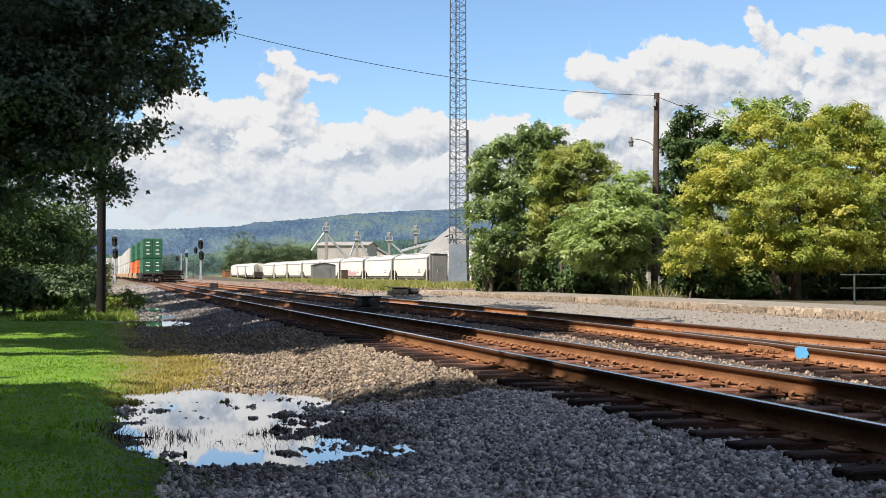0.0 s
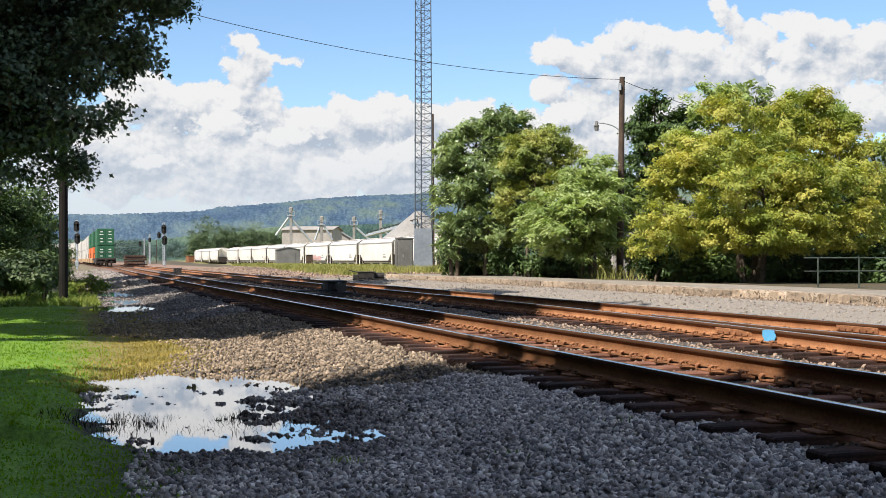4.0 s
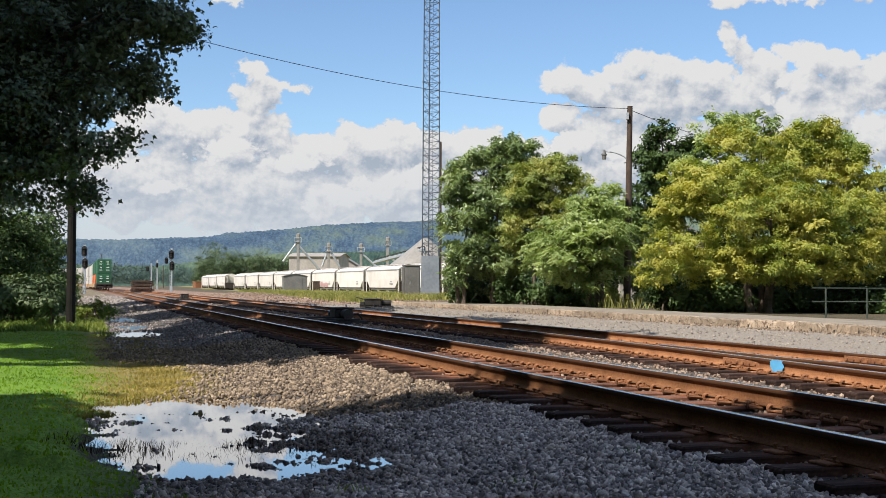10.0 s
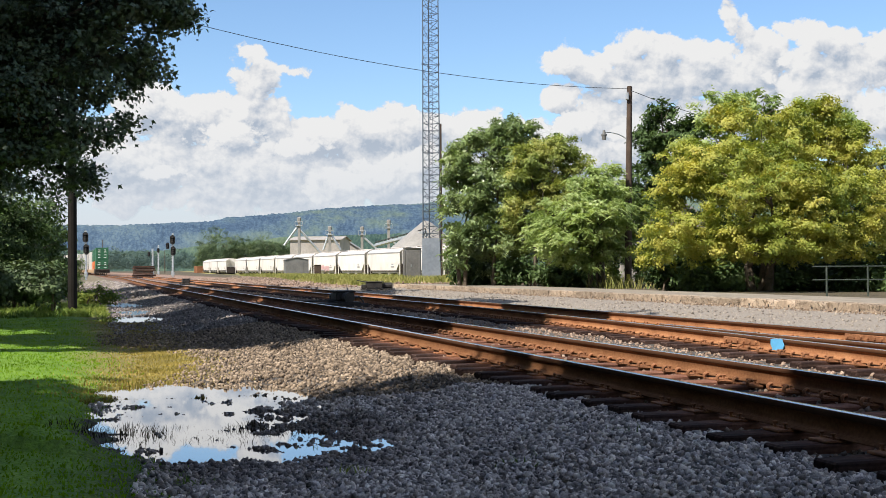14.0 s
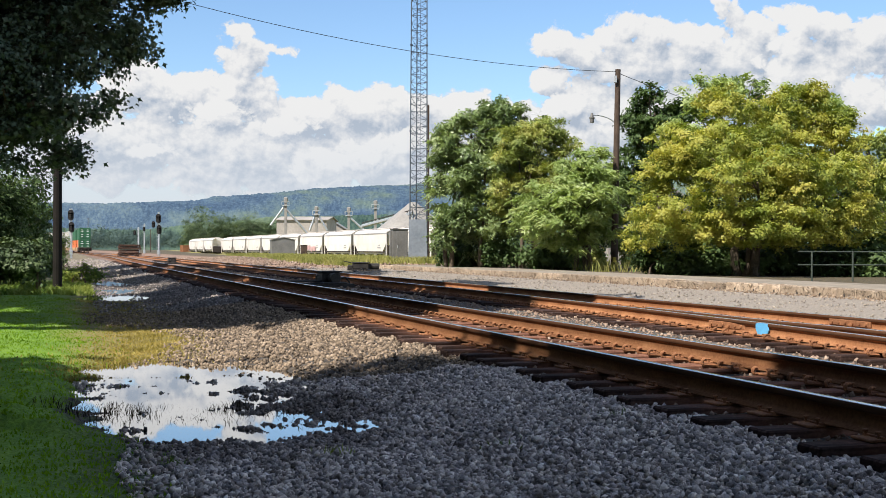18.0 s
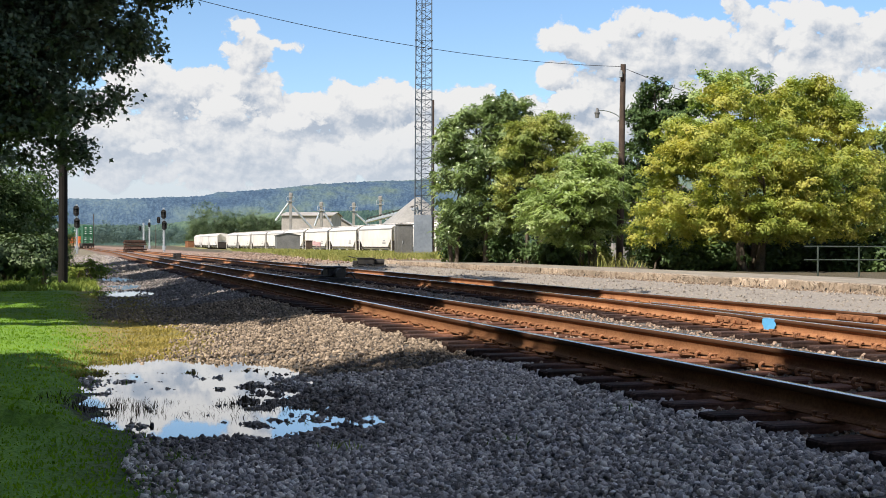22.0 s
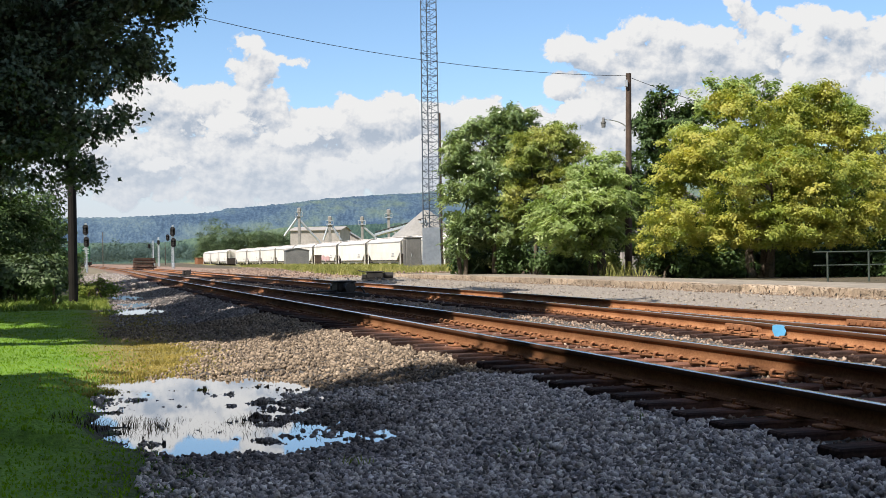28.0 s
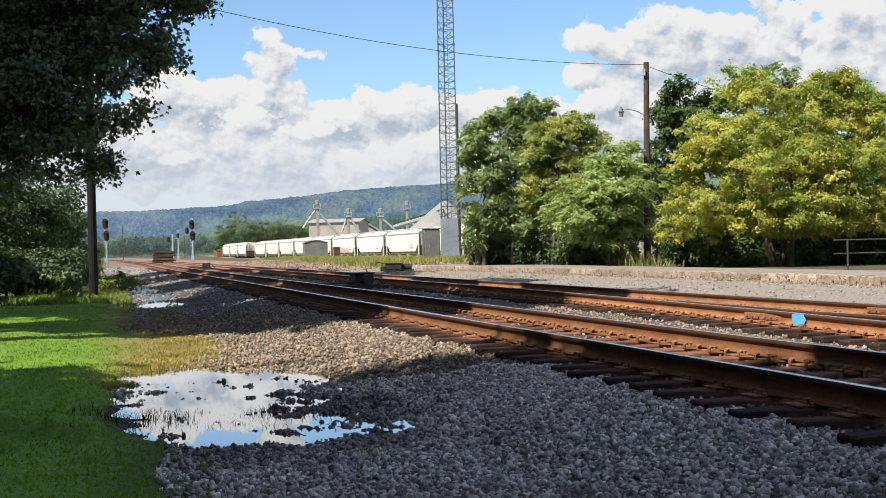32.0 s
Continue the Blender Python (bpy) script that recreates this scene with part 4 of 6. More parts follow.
def cloud_backdrop(name, material, az0, az1, el0, el1, radius, label):
    nu, nv = 60, 16
    az, el = np.radians(np.linspace(az0, az1, nu + 1)), np.radians(np.linspace(el0, el1, nv + 1))
    verts = [(radius * math.sin(a) * math.cos(e), radius * math.cos(a) * math.cos(e), 1.45 + radius * math.sin(e)) for e in el for a in az]
    faces = [(j * (nu + 1) + i, j * (nu + 1) + i + 1, (j + 1) * (nu + 1) + i + 1, (j + 1) * (nu + 1) + i) for j in range(nv) for i in range(nu)]
    ob = array_mesh(name, verts, faces, material)
    uv = ob.data.uv_layers.new(name="UVMap")
    idx = np.array([l.vertex_index for l in ob.data.loops])
    u = np.array([(math.degrees(a) / 10, math.degrees(e) / 10) for e in el for a in az])
    uv.data.foreach_set("uv", u[idx].astype(np.float32).ravel())
    ob.visible_shadow = False
    return tagged(ob, label, "sky", kind="structure")


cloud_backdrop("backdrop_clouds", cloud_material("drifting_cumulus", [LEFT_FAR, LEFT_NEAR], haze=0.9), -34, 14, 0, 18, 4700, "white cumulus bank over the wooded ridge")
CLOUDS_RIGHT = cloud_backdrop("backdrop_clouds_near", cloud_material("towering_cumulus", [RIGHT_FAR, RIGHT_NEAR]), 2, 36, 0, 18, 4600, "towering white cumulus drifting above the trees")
# Two unseen glowing cloud domes, added to fill the shade with neutral light.
cloud_backdrop("backdrop_clouds_around", cloud_material("scattered_cumulus", [[(36 + 24 * i, 8 + 9 * (i % 3), 17, 9) for i in range(13)]], wide=True), 36, 326, 3, 40, 4650, "unseen glowing cumulus added over the rest of the sky as fill light")
cloud_backdrop("backdrop_clouds_high", cloud_material("high_cumulus", [[(-165 + 33 * i, 32 + 17 * (i % 3), 24, 11) for i in range(11)]], wide=True), -180, 180, 22, 84, 4550, "unseen glowing cumulus added overhead as fill light")


# ---- far hills ----
def build_hill(name, crest, depth, near, material, label, seed):
    """A wooded ridge. crest: (bearing in degrees, elevation in degrees) as seen from the track."""
    az = np.concatenate([np.linspace(crest[0][0], -23, 30), np.linspace(-22.9, 27, 620), np.linspace(27.1, crest[-1][0], 30)])
    el = np.interp(az, [a for a, _ in crest], [e for _, e in crest])
    rows = 44
    rng = random.Random(seed)
    verts = []
    for j in range(rows):
        t = j / (rows - 1)
        dist = near + depth * t
        rise = math.sin(t * math.pi / 2) ** 1.2
        for a, e in zip(az, el):
            x, y = dist * math.sin(radians(a)), dist * math.cos(radians(a))
            top = (near + depth) * math.tan(radians(e))
            z = top * rise
            q = Vector((x, y, seed))
            k = (near + depth) / 3500
            z += rise * (8 * noise.noise(q * 0.004) + 3 * noise.noise(q * 0.016)) * k
            z += min(1, t * 6) * k * (2.0 * noise.noise(Vector((a * 1.7, t * 7, seed))) + 1.3 * noise.noise(Vector((a * 5.3, t * 14, seed))) + rng.uniform(-2.2, 2.2))
            verts.append((x, y, z + 1.0 * t))
    w = len(az)
    faces = [(j * w + i, j * w + i + 1, (j + 1) * w + i + 1, (j + 1) * w + i) for j in range(rows - 1) for i in range(w - 1)]
    ob = array_mesh(name, verts, faces, material)
    tagged(ob, label, "hill", kind="structure")


build_hill("backdrop_ridge", [(-40, 1.9), (-16, 1.95), (-12.6, 2.05), (-10, 2.15), (-9, 2.4), (-6, 2.65), (-4, 2.85), (-1.6, 3.0), (0, 3.0), (4, 3.3), (12, 3.9), (20, 4.5), (24, 4.9), (40, 5.4)], 1500, 2100, M_HILL, "long wooded ridge across the valley, tinted blue-green for haze", 3.0)
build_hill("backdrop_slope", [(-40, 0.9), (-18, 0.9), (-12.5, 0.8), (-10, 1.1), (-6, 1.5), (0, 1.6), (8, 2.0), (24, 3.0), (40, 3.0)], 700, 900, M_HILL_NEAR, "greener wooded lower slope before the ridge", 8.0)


def far_woods():
    """Tree crowns in the valley between the yard and the slope, as loose leafy clumps, joined."""
    rng = np.random.default_rng(17)
    n = 330
    az = np.radians(rng.uniform(-22, -8.5, n))
    dist = 430 + 650 * rng.random(n) ** 1.3
    h = rng.uniform(5, 11, n) * (0.8 + dist / 1500)
    keep = ~((np.degrees(az) > -12.2) & (dist < 520))
    az, dist, h = az[keep], dist[keep], h[keep]
    n = len(az)
    base = np.stack([dist * np.sin(az), dist * np.cos(az), 0.3 + np.maximum(0, dist - 900) * 0.03], 1)
    per = 260
    u = rng.normal(size=(n, per, 3))
    u /= np.linalg.norm(u, axis=2, keepdims=True)
    at = base[:, None] + u * (h * 0.5)[:, None, None] * (0.8, 0.8, 0.75) * rng.uniform(0.6, 1.05, (n, per, 1)) + np.array((0, 0, 1)) * (h * 0.5)[:, None, None]
    a = rng.normal(size=(n, per, 3))
    side = np.cross(a, u)
    side /= np.linalg.norm(side, axis=2, keepdims=True) + 1e-9
    other = np.cross(u, side)
    r = (h * 0.032)[:, None, None]
    v = np.stack([at - side * r, at - other * r * 0.8, at + side * r, at + other * r * 0.8], 2).reshape(-1, 3)
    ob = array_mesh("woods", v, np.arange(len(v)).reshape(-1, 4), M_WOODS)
    tagged(ob, "hazy green valley woods before the ridge", "woods", kind="stuff")


far_woods()


# ---- trees ----
def lobed_leaves(rng, at, up, size):
    """Maple leaves: a long middle lobe and two side lobes across it."""
    n = len(at)
    d = rng.normal(size=(n, 3))
    d -= up * (d * up).sum(1, keepdims=True)
    d /= np.linalg.norm(d, axis=1, keepdims=True) + 1e-9
    side = np.cross(up, d)
    ln = size * rng.uniform(0.6, 1.25, (n, 1))
    droop = up * ln * 0.18
    one = np.stack([at, at + d * ln * 0.5 + side * ln * 0.24, at + d * ln - droop, at + d * ln * 0.5 - side * ln * 0.24], 1)
    two = np.stack([at + d * ln * 0.12, at + d * ln * 0.52 + side * ln * 0.52 - droop, at + d * ln * 0.46, at + d * ln * 0.52 - side * ln * 0.52 - droop], 1)
    return np.concatenate([one, two], 1).reshape(-1, 3)


def leaf_quads(rng, at, up, size, width=0.5):
    """Pointed folded leaves: four corners each, at the given places, facing roughly along up."""
    n = len(at)
    d = rng.normal(size=(n, 3))
    d -= up * (d * up).sum(1, keepdims=True)
    d /= np.linalg.norm(d, axis=1, keepdims=True) + 1e-9
    side = np.cross(up, d)
    ln = size * rng.uniform(0.65, 1.25, (n, 1))
    w = ln * width * 0.5
    tip = at + d * ln - up * ln * 0.15
    mid = at + d * ln * 0.45
    v = np.stack([at, mid + side * w + up * w * 0.3, tip, mid - side * w + up * w * 0.3], 1)
    return v.reshape(-1, 3)


def fronds(rng, at, up, size):
    """Feathered leaves: a drooping stalk with leaflets in pairs."""
    n, pairs = len(at), 6
    d = rng.normal(size=(n, 3)) + up * 0.6
    d[:, 2] *= 0.4
    d /= np.linalg.norm(d, axis=1, keepdims=True)
    z = np.array((0, 0, 1.0))
    side = np.cross(d, z)
    side /= np.linalg.norm(side, axis=1, keepdims=True) + 1e-9
    ln = size * rng.uniform(0.7, 1.2, (n, 1))
    out = []
    for i in range(pairs):
        t = (i + 0.7) / pairs
        base = at + d * ln * t - z * ln * (0.55 * t * t)
        for sgn in (-1, 1):
            leaf = ln * 0.42 * (1.05 - 0.5 * abs(t - 0.45))
            tip = base + side * sgn * leaf + d * leaf * 0.35 - z * leaf * 0.45
            mid = (base + tip) / 2
            w = leaf * 0.26
            out.append(np.stack([base, mid + d * w, tip, mid - d * w], 1))
    return np.concatenate(out).reshape(-1, 3)


def crown_points(rng, lobes, count, clump, fill, split=0, bough=(0.3, 0.5), layer=0.33):
    """Leaf places and facings: clumps spread over the lobes' skins and, by fill, inside them. split: boughs on each lobe."""
    if split:
        small = []
        for c, r in lobes:
            for _ in range(split):
                u = rng.normal(size=3)
                u /= np.linalg.norm(u)
                small.append((np.array(c) + u * np.array(r) * rng.uniform(0.5, 0.8), np.array(r) * rng.uniform(*bough) * (1.25, 1.25, 0.75)))
        lobes = small
    vol = np.array([r[0] * r[1] * r[2] for _, r in lobes]) ** 0.67
    pick = rng.choice(len(lobes), max(3, count // 60), p=vol / vol.sum())
    c = np.array([lobes[i][0] for i in pick], float)
    r = np.array([lobes[i][1] for i in pick], float)
    u = rng.normal(size=(len(pick), 3))
    u /= np.linalg.norm(u, axis=1, keepdims=True)
    rad = np.where(rng.random(len(pick)) < fill, rng.uniform(0.2, 0.85, len(pick)), rng.uniform(0.85, 1.12, len(pick)))[:, None]
    centre = c + u * r * rad
    which = rng.integers(0, len(pick), count)
    spread = rng.normal(size=(count, 3)) * clump * (0.5, 0.5, layer)
    at = centre[which] + spread
    up = u[which] * 0.65 + rng.normal(size=(count, 3)) * 0.33 + np.array((0, 0, 0.5))
    up /= np.linalg.norm(up, axis=1, keepdims=True)
    return at, up


def quads(v):
    return np.arange(len(v)).reshape(-1, 4)


def build_tree(name, at, lobes, trunk_r, leaf, label, seed, count=12000, size=0.22, clump=0.5, fill=0.25, kind="leaf", stems=1, category="tree", group="", split=0, bough=(0.3, 0.5), layer=0.33, feathered=30):
    """lobes: (centre, radii) in metres from the tree's foot."""
    rng = np.random.default_rng(seed)
    tree = thing(name, pose(*at), label, category, group)
    bm = bmesh.new()
    rnd = random.Random(seed)
    for k in range(stems):
        foot = Vector((rnd.uniform(-0.5, 0.5) * (stems > 1) * 1.6, rnd.uniform(-0.4, 0.4) * (stems > 1), -0.15))
        big = sorted(lobes, key=lambda q: -q[1][0] * q[1][2])[:9]
        fork = foot + Vector((rnd.uniform(-0.2, 0.2), rnd.uniform(-0.2, 0.2), min(q[0][2] for q in lobes) * 0.7 + 0.3))
        rod(bm, foot, fork, trunk_r * 1.15, trunk_r * 0.8, 9)
        for c, r in big[k::stems]:
            knee = fork.lerp(Vector(c), 0.5) + Vector((rnd.uniform(-0.3, 0.3), rnd.uniform(-0.3, 0.3), 0.35))
            rod(bm, fork, knee, trunk_r * 0.62, trunk_r * 0.4, 7)
            rod(bm, knee, Vector(c), trunk_r * 0.4, trunk_r * 0.2, 6)
            for j in range(3):
                e = Vector(c) + Vector((rnd.uniform(-0.8, 0.8) * r[0], rnd.uniform(-0.8, 0.8) * r[1], rnd.uniform(0.0, 0.8) * r[2]))
                rod(bm, Vector(c).lerp(knee, 0.3), e, trunk_r * 0.2, trunk_r * 0.06, 5)
    part("trunk", bm, M_BARK, tree)
    pts, up = crown_points(rng, lobes, count, clump, fill, split, bough, layer)
    if kind == "frond":
        v = fronds(rng, pts, up, size)
    elif kind == "lobed":
        v = lobed_leaves(rng, pts, up, size)
    else:
        v = leaf_quads(rng, pts, up, size)
    if kind == "mixed":
        few = rng.integers(0, len(pts), len(pts) // feathered)
        v = np.concatenate([v, fronds(rng, pts[few], up[few], size * 2.0)])
    array_mesh("crown", v, quads(v), leaf, tree)
    return tree


def sight(x, y, dist):
    """A point at that distance ahead, on a sight 41 degrees wide with the horizon at 486."""
    f = 784 / math.tan(radians(20.5))
    return Vector(((x - 784) / f * dist, dist, 1.45 + (486 - y) / f * dist))


def sight_lobes(foot, dist, rows):
    """Lobes from sighted middles and radii, and their depth before or behind the foot."""
    f = 784 / math.tan(radians(20.5))
    out = []
    for x, y, rx, ry, off in rows:
        c = sight(x, y, dist) - Vector(foot) + Vector((0, off, 0))
        out.append((tuple(c), (rx / f * dist, 0.9 * (rx + ry) / 2 / f * dist, ry / f * dist)))
    return out


def build_woods():
    # beyond the platform
    foot = (2.7, 54.0, 0.6)
    build_tree("tree", foot, sight_lobes(foot, 54, [(880, 295, 38, 52, 0), (935, 262, 55, 40, 0.5), (880, 390, 30, 60, -0.5), (960, 330, 60, 70, 0), (915, 420, 60, 60, -0.6), (985, 242, 28, 22, 0.8), (853, 268, 14, 14, 0), (930, 465, 60, 40, 0.8),  (852, 310, 28, 42, 0), (848, 390, 24, 55, 0.2), (852, 455, 24, 40, 0.2), (950, 236, 34, 22, 0.4), (905, 262, 42, 34, 0), (1000, 272, 46, 40, 0.6), (925, 350, 60, 60, -0.4)]),
               0.1, M_GLOSSY, "dark green sumac-like tree with drooping feathered leaves", 21, 40000, 0.16, 0.26, 0.14, "mixed", stems=4, split=50, bough=(0.16, 0.34), feathered=14, group="trees behind the platform")
    foot = (5.6, 53.0, 0.6)
    build_tree("tree", foot, sight_lobes(foot, 53, [(985, 300, 40, 42, 0), (1018, 285, 44, 40, 0), (960, 345, 34, 50, -0.4), (1045, 275, 34, 34, 0.3), (1070, 300, 34, 36, 0.3), (1000, 350, 45, 50, 0), (945, 385, 24, 30, -0.8), (1040, 340, 45, 50, 0), (960, 430, 40, 50, 0.6)]),
               0.09, M_MIXED, "slender olive-green tree yellowing at its top", 33, 30000, 0.12, 0.26, 0.15, "mixed", stems=3, split=44, bough=(0.16, 0.32), layer=0.25, feathered=60, group="trees behind the platform")
    foot = (7.2, 50.0, 0.6)
    build_tree("tree", foot, sight_lobes(foot, 50, [(1080, 345, 40, 36, 0), (1110, 370, 60, 50, -0.4), (1050, 390, 60, 45, -1.3), (1040, 430, 75, 45, -2.0), (1130, 400, 60, 70, 2.6), (1160, 340, 36, 45, 3.2), (1165, 430, 45, 50, 3.4), (1120, 330, 34, 34, 0.4), (1000, 420, 36, 50, 0), (1080, 460, 80, 35, -1.2), (1180, 385, 40, 60, 3.0), (1090, 410, 60, 40, -2.2)]),
               0.1, M_FRESH, "fresh green ash tree with hanging feathered leaves", 22, 30000, 0.15, 0.24, 0.12, "mixed", stems=4, split=44, bough=(0.16, 0.32), layer=0.32, feathered=8, group="trees behind the platform")
    foot = (12.2, 57.0, 0.6)
    build_tree("tree", foot, sight_lobes(foot, 57, [(1230, 240, 45, 45, 0), (1200, 270, 35, 40, 0), (1270, 260, 45, 50, 0), (1240, 330, 70, 60, 0), (1180, 350, 40, 60, 0), (1220, 210, 28, 22, 0)]),
               0.14, M_DARK, "dark green tree standing behind the lamp pole", 23, 18000, 0.2, 0.28, 0.2, split=30, bough=(0.2, 0.38), group="trees behind the platform")
    foot = (15.0, 54.0, 0.6)
    build_tree("tree", foot, sight_lobes(foot, 54, [(1320, 205, 45, 38, 0), (1345, 215, 60, 50, 0), (1400, 205, 60, 38, 0), (1330, 290, 100, 70, 0), (1440, 260, 90, 50, 0), (1480, 220, 60, 35, 0), (1540, 230, 35, 40, 0.4)]),
               0.14, M_FRESH, "tall green feathered tree rising behind the yellow one", 24, 16000, 0.2, 0.3, 0.3, "mixed", 2, split=26, bough=(0.2, 0.38), group="trees behind the platform")
    foot = (12.2, 41.0, 0.6)
    build_tree("tree", foot, sight_lobes(foot, 41, [(1400, 270, 110, 70, 0), (1300, 320, 80, 70, 0), (1480, 290, 90, 70, 0.5), (1240, 350, 50, 45, 0.2), (1380, 370, 130, 70, -2.2), (1270, 420, 75, 45, -1.6), (1500, 390, 110, 70, -1.6), (1580, 320, 60, 70, 0), (1400, 435, 110, 40, -2.6),
                                                  (1225, 405, 45, 55, 0.2), (1260, 450, 60, 40, -0.8), (1350, 445, 90, 40, -1.8), (1470, 450, 90, 40, -1.6), (1560, 440, 70, 45, -0.8), (1230, 460, 50, 40, 1.0), (1400, 475, 110, 30, 1.6), (1300, 475, 70, 30, 1.6), (1500, 470, 80, 32, 1.6), (1340, 215, 45, 30, 0), (1480, 215, 50, 30, 0.2), (1610, 390, 50, 60, 0.6), (1560, 250, 40, 35, 0.5), (1528, 222, 50, 38, 0.2), (1578, 272, 45, 50, 0.3), (1500, 198, 40, 22, 0.2), (1270, 290, 50, 40, 0.3), (1350, 320, 100, 70, -1.0), (1450, 350, 100, 70, -1.0)]),
               0.17, M_GOLD, "broad golden-green tree in early autumn colour", 25, 140000, 0.115, 0.22, 0.1, split=40, bough=(0.17, 0.36), layer=0.28, stems=3, group="trees behind the platform")
    foot = (19.6, 47.0, 0.6)
    build_tree("tree", foot, sight_lobes(foot, 47, [(1690, 350, 60, 60, 0), (1740, 420, 80, 70, 0), (1660, 440, 60, 60, 0), (1830, 380, 80, 90, 0), (1640, 330, 40, 50, 0.6), (1625, 300, 40, 50, 0.6), (1680, 305, 50, 55, 0), (1750, 335, 60, 60, 0)]),
               0.13, M_MIXED, "dull green bushy tree beside the railing", 26, 22000, 0.19, 0.28, 0.2, split=30, bough=(0.2, 0.36), stems=2, group="trees behind the platform")
    foot = (25.0, 60.0, 0.6)
    build_tree("tree", foot, sight_lobes(foot, 60, [(1600, 400, 90, 80, 0), (1690, 440, 90, 70, 0), (1520, 430, 90, 60, 0), (1780, 420, 90, 80, 0), (1640, 340, 60, 50, 0)]),
               0.15, M_DARK, "dark green tree filling the gap behind the railing", 27, 12000, 0.3, 0.4, 0.2, split=8, group="trees behind the platform")
    # Two dark trees added behind, so gaps in the crowns read as shade.
    for foot, dist, rows, seed in (((5.5, 62.0, 0.6), 62, [(930, 330, 70, 55, 0), (1010, 350, 70, 60, 0), (900, 430, 60, 60, 0), (1000, 440, 80, 55, 0), (1090, 380, 60, 60, 0), (1100, 450, 70, 50, 0)], 28),
                                   ((17.0, 61.0, 0.6), 61, [(1210, 400, 50, 60, 0), (1300, 350, 70, 70, 0), (1400, 330, 80, 70, 0), (1500, 350, 80, 70, 0), (1260, 450, 70, 50, 0), (1400, 440, 90, 55, 0), (1530, 440, 80, 55, 0)], 29)):
        build_tree("tree", foot, sight_lobes(foot, dist, rows), 0.15, M_DARK, "dark green tree added behind the others as shady depth", seed, 15000, 0.27, 0.35, 0.3, split=12, group="trees behind the platform")
    # undergrowth
    rnd = random.Random(4)
    for x, y, rx, ry, dist, leaf in ((875, 485, 24, 28, 56, M_DARK), (915, 490, 45, 25, 56, M_DARK), (990, 490, 60, 25, 53, M_DARK), (1060, 495, 40, 25, 52, M_DARK), (1205, 478, 40, 38, 54, M_FRESH),
                                     (1250, 505, 50, 24, 42, M_DARK), (1330, 505, 60, 24, 42, M_DARK), (1420, 505, 60, 24, 42, M_DARK), (1500, 505, 60, 24, 42, M_DARK), (1600, 505, 70, 28, 40, M_DARK), (1110, 500, 26, 18, 53, M_MIXED), (1290, 495, 60, 35, 43, M_DARK), (1390, 495, 70, 40, 44, M_DARK), (1480, 500, 70, 40, 45, M_DARK), (1570, 500, 70, 45, 42, M_DARK), (1680, 500, 80, 45, 40, M_DARK), (1780, 490, 90, 60, 44, M_DARK)):
        foot = sight(x, 486, dist)
        foot.z = 0.58
        build_tree("bush", tuple(foot), sight_lobes(foot, dist, [(x, y, rx, ry, 0), (x - rx * 0.6, y + 12, rx * 0.5, ry * 0.6, 0.3), (x + rx * 0.6, y + 10, rx * 0.5, ry * 0.7, -0.3)]),
                   0.04, leaf, "shady undergrowth bush beneath the trees", rnd.randrange(999), 3200, 0.2, 0.35, 0.3, stems=3, category="bush", group="undergrowth")
    # big maple over the lawn
    foot = (-9.3, 20.5, 0.2)
    build_tree("maple_tree", foot, sight_lobes(foot, 20.5, [(305, 20, 80, 70, 0), (220, 120, 85, 85, 0), (150, 235, 80, 80, -0.3), (90, 290, 90, 65, 0), (20, 180, 150, 120, 0), (110, 30, 160, 120, 0.5), (305, 110, 38, 42, 0.2),
                                                          (192, 325, 24, 34, 0), (250, 235, 36, 32, 0), (355, 35, 42, 28, 0), (230, -110, 180, 90, 0.5), (-60, 100, 160, 200, 0.6), (-60, 320, 130, 90, 0.3)]),
               0.32, M_SHADE, "dark leafy maple overhanging the lawn", 31, 78000, 0.108, 0.3, 0.3, "lobed", split=26, bough=(0.18, 0.38))
    # unseen trees added beside and behind the camera to throw the foreground's shade
    cot = 1 / math.tan(SUN_EL)
    def shade_tree(p, s, z, r, n, seed):
        """An unseen tall crown, added so that its shade falls round the given place; its trunk stands back on the lawn.
        """
        cp, cs = p - 0.862 * cot * z, s - 0.507 * cot * z
        fp = min(cp, -12.5 - 0.12 * s)
        foot = P(fp, cs, 0.15)
        rnd = random.Random(seed)
        lobes = []
        for i in range(26):
            a, q = 2.4 * i, 0.8 * r * math.sqrt((i + 0.5) / 26)
            c = P(cp, cs, z) - foot + Vector((q * math.cos(a), q * math.sin(a), rnd.uniform(-0.1, 0.1) * r))
            lobes.append((tuple(c), (r * 0.24, r * 0.24, r * 0.18)))
        build_tree("maple_tree", tuple(foot), lobes, 0.36, M_SHADE, "unseen tall tree added to cast deep shade", seed, n, 0.78, 0.9, 0.5)
    shade_tree(0.2, 8.0, 19.0, 5.8, 11000, 41)
    shade_tree(1.0, -1.5, 19.0, 6.6, 9000, 48)
    shade_tree(3.7, 5.4, 19.0, 5.2, 12000, 36)
    shade_tree(-7.0, 8.5, 10.5, 5.2, 8000, 49)
    shade_tree(-4.3, 11.6, 10.5, 4.7, 9000, 38)
    shade_tree(-3.8, 33.5, 12.0, 4.8, 7000, 42)
    shade_tree(-0.6, 33.0, 11.0, 4.2, 6000, 43)
    shade_tree(8.4, 26.2, 16.0, 3.7, 6000, 44)
    shade_tree(4.0, 25.6, 14.0, 5.0, 8000, 47)
    shade_tree(5.3, 21.9, 14.0, 1.9, 2600, 37)
    shade_tree(6.8, 36.0, 15.0, 6.4, 10000, 45)
    shade_tree(7.2, 50.0, 15.0, 7.4, 11000, 46)
    shade_tree(6.8, 64.0, 15.0, 7.0, 9000, 40)
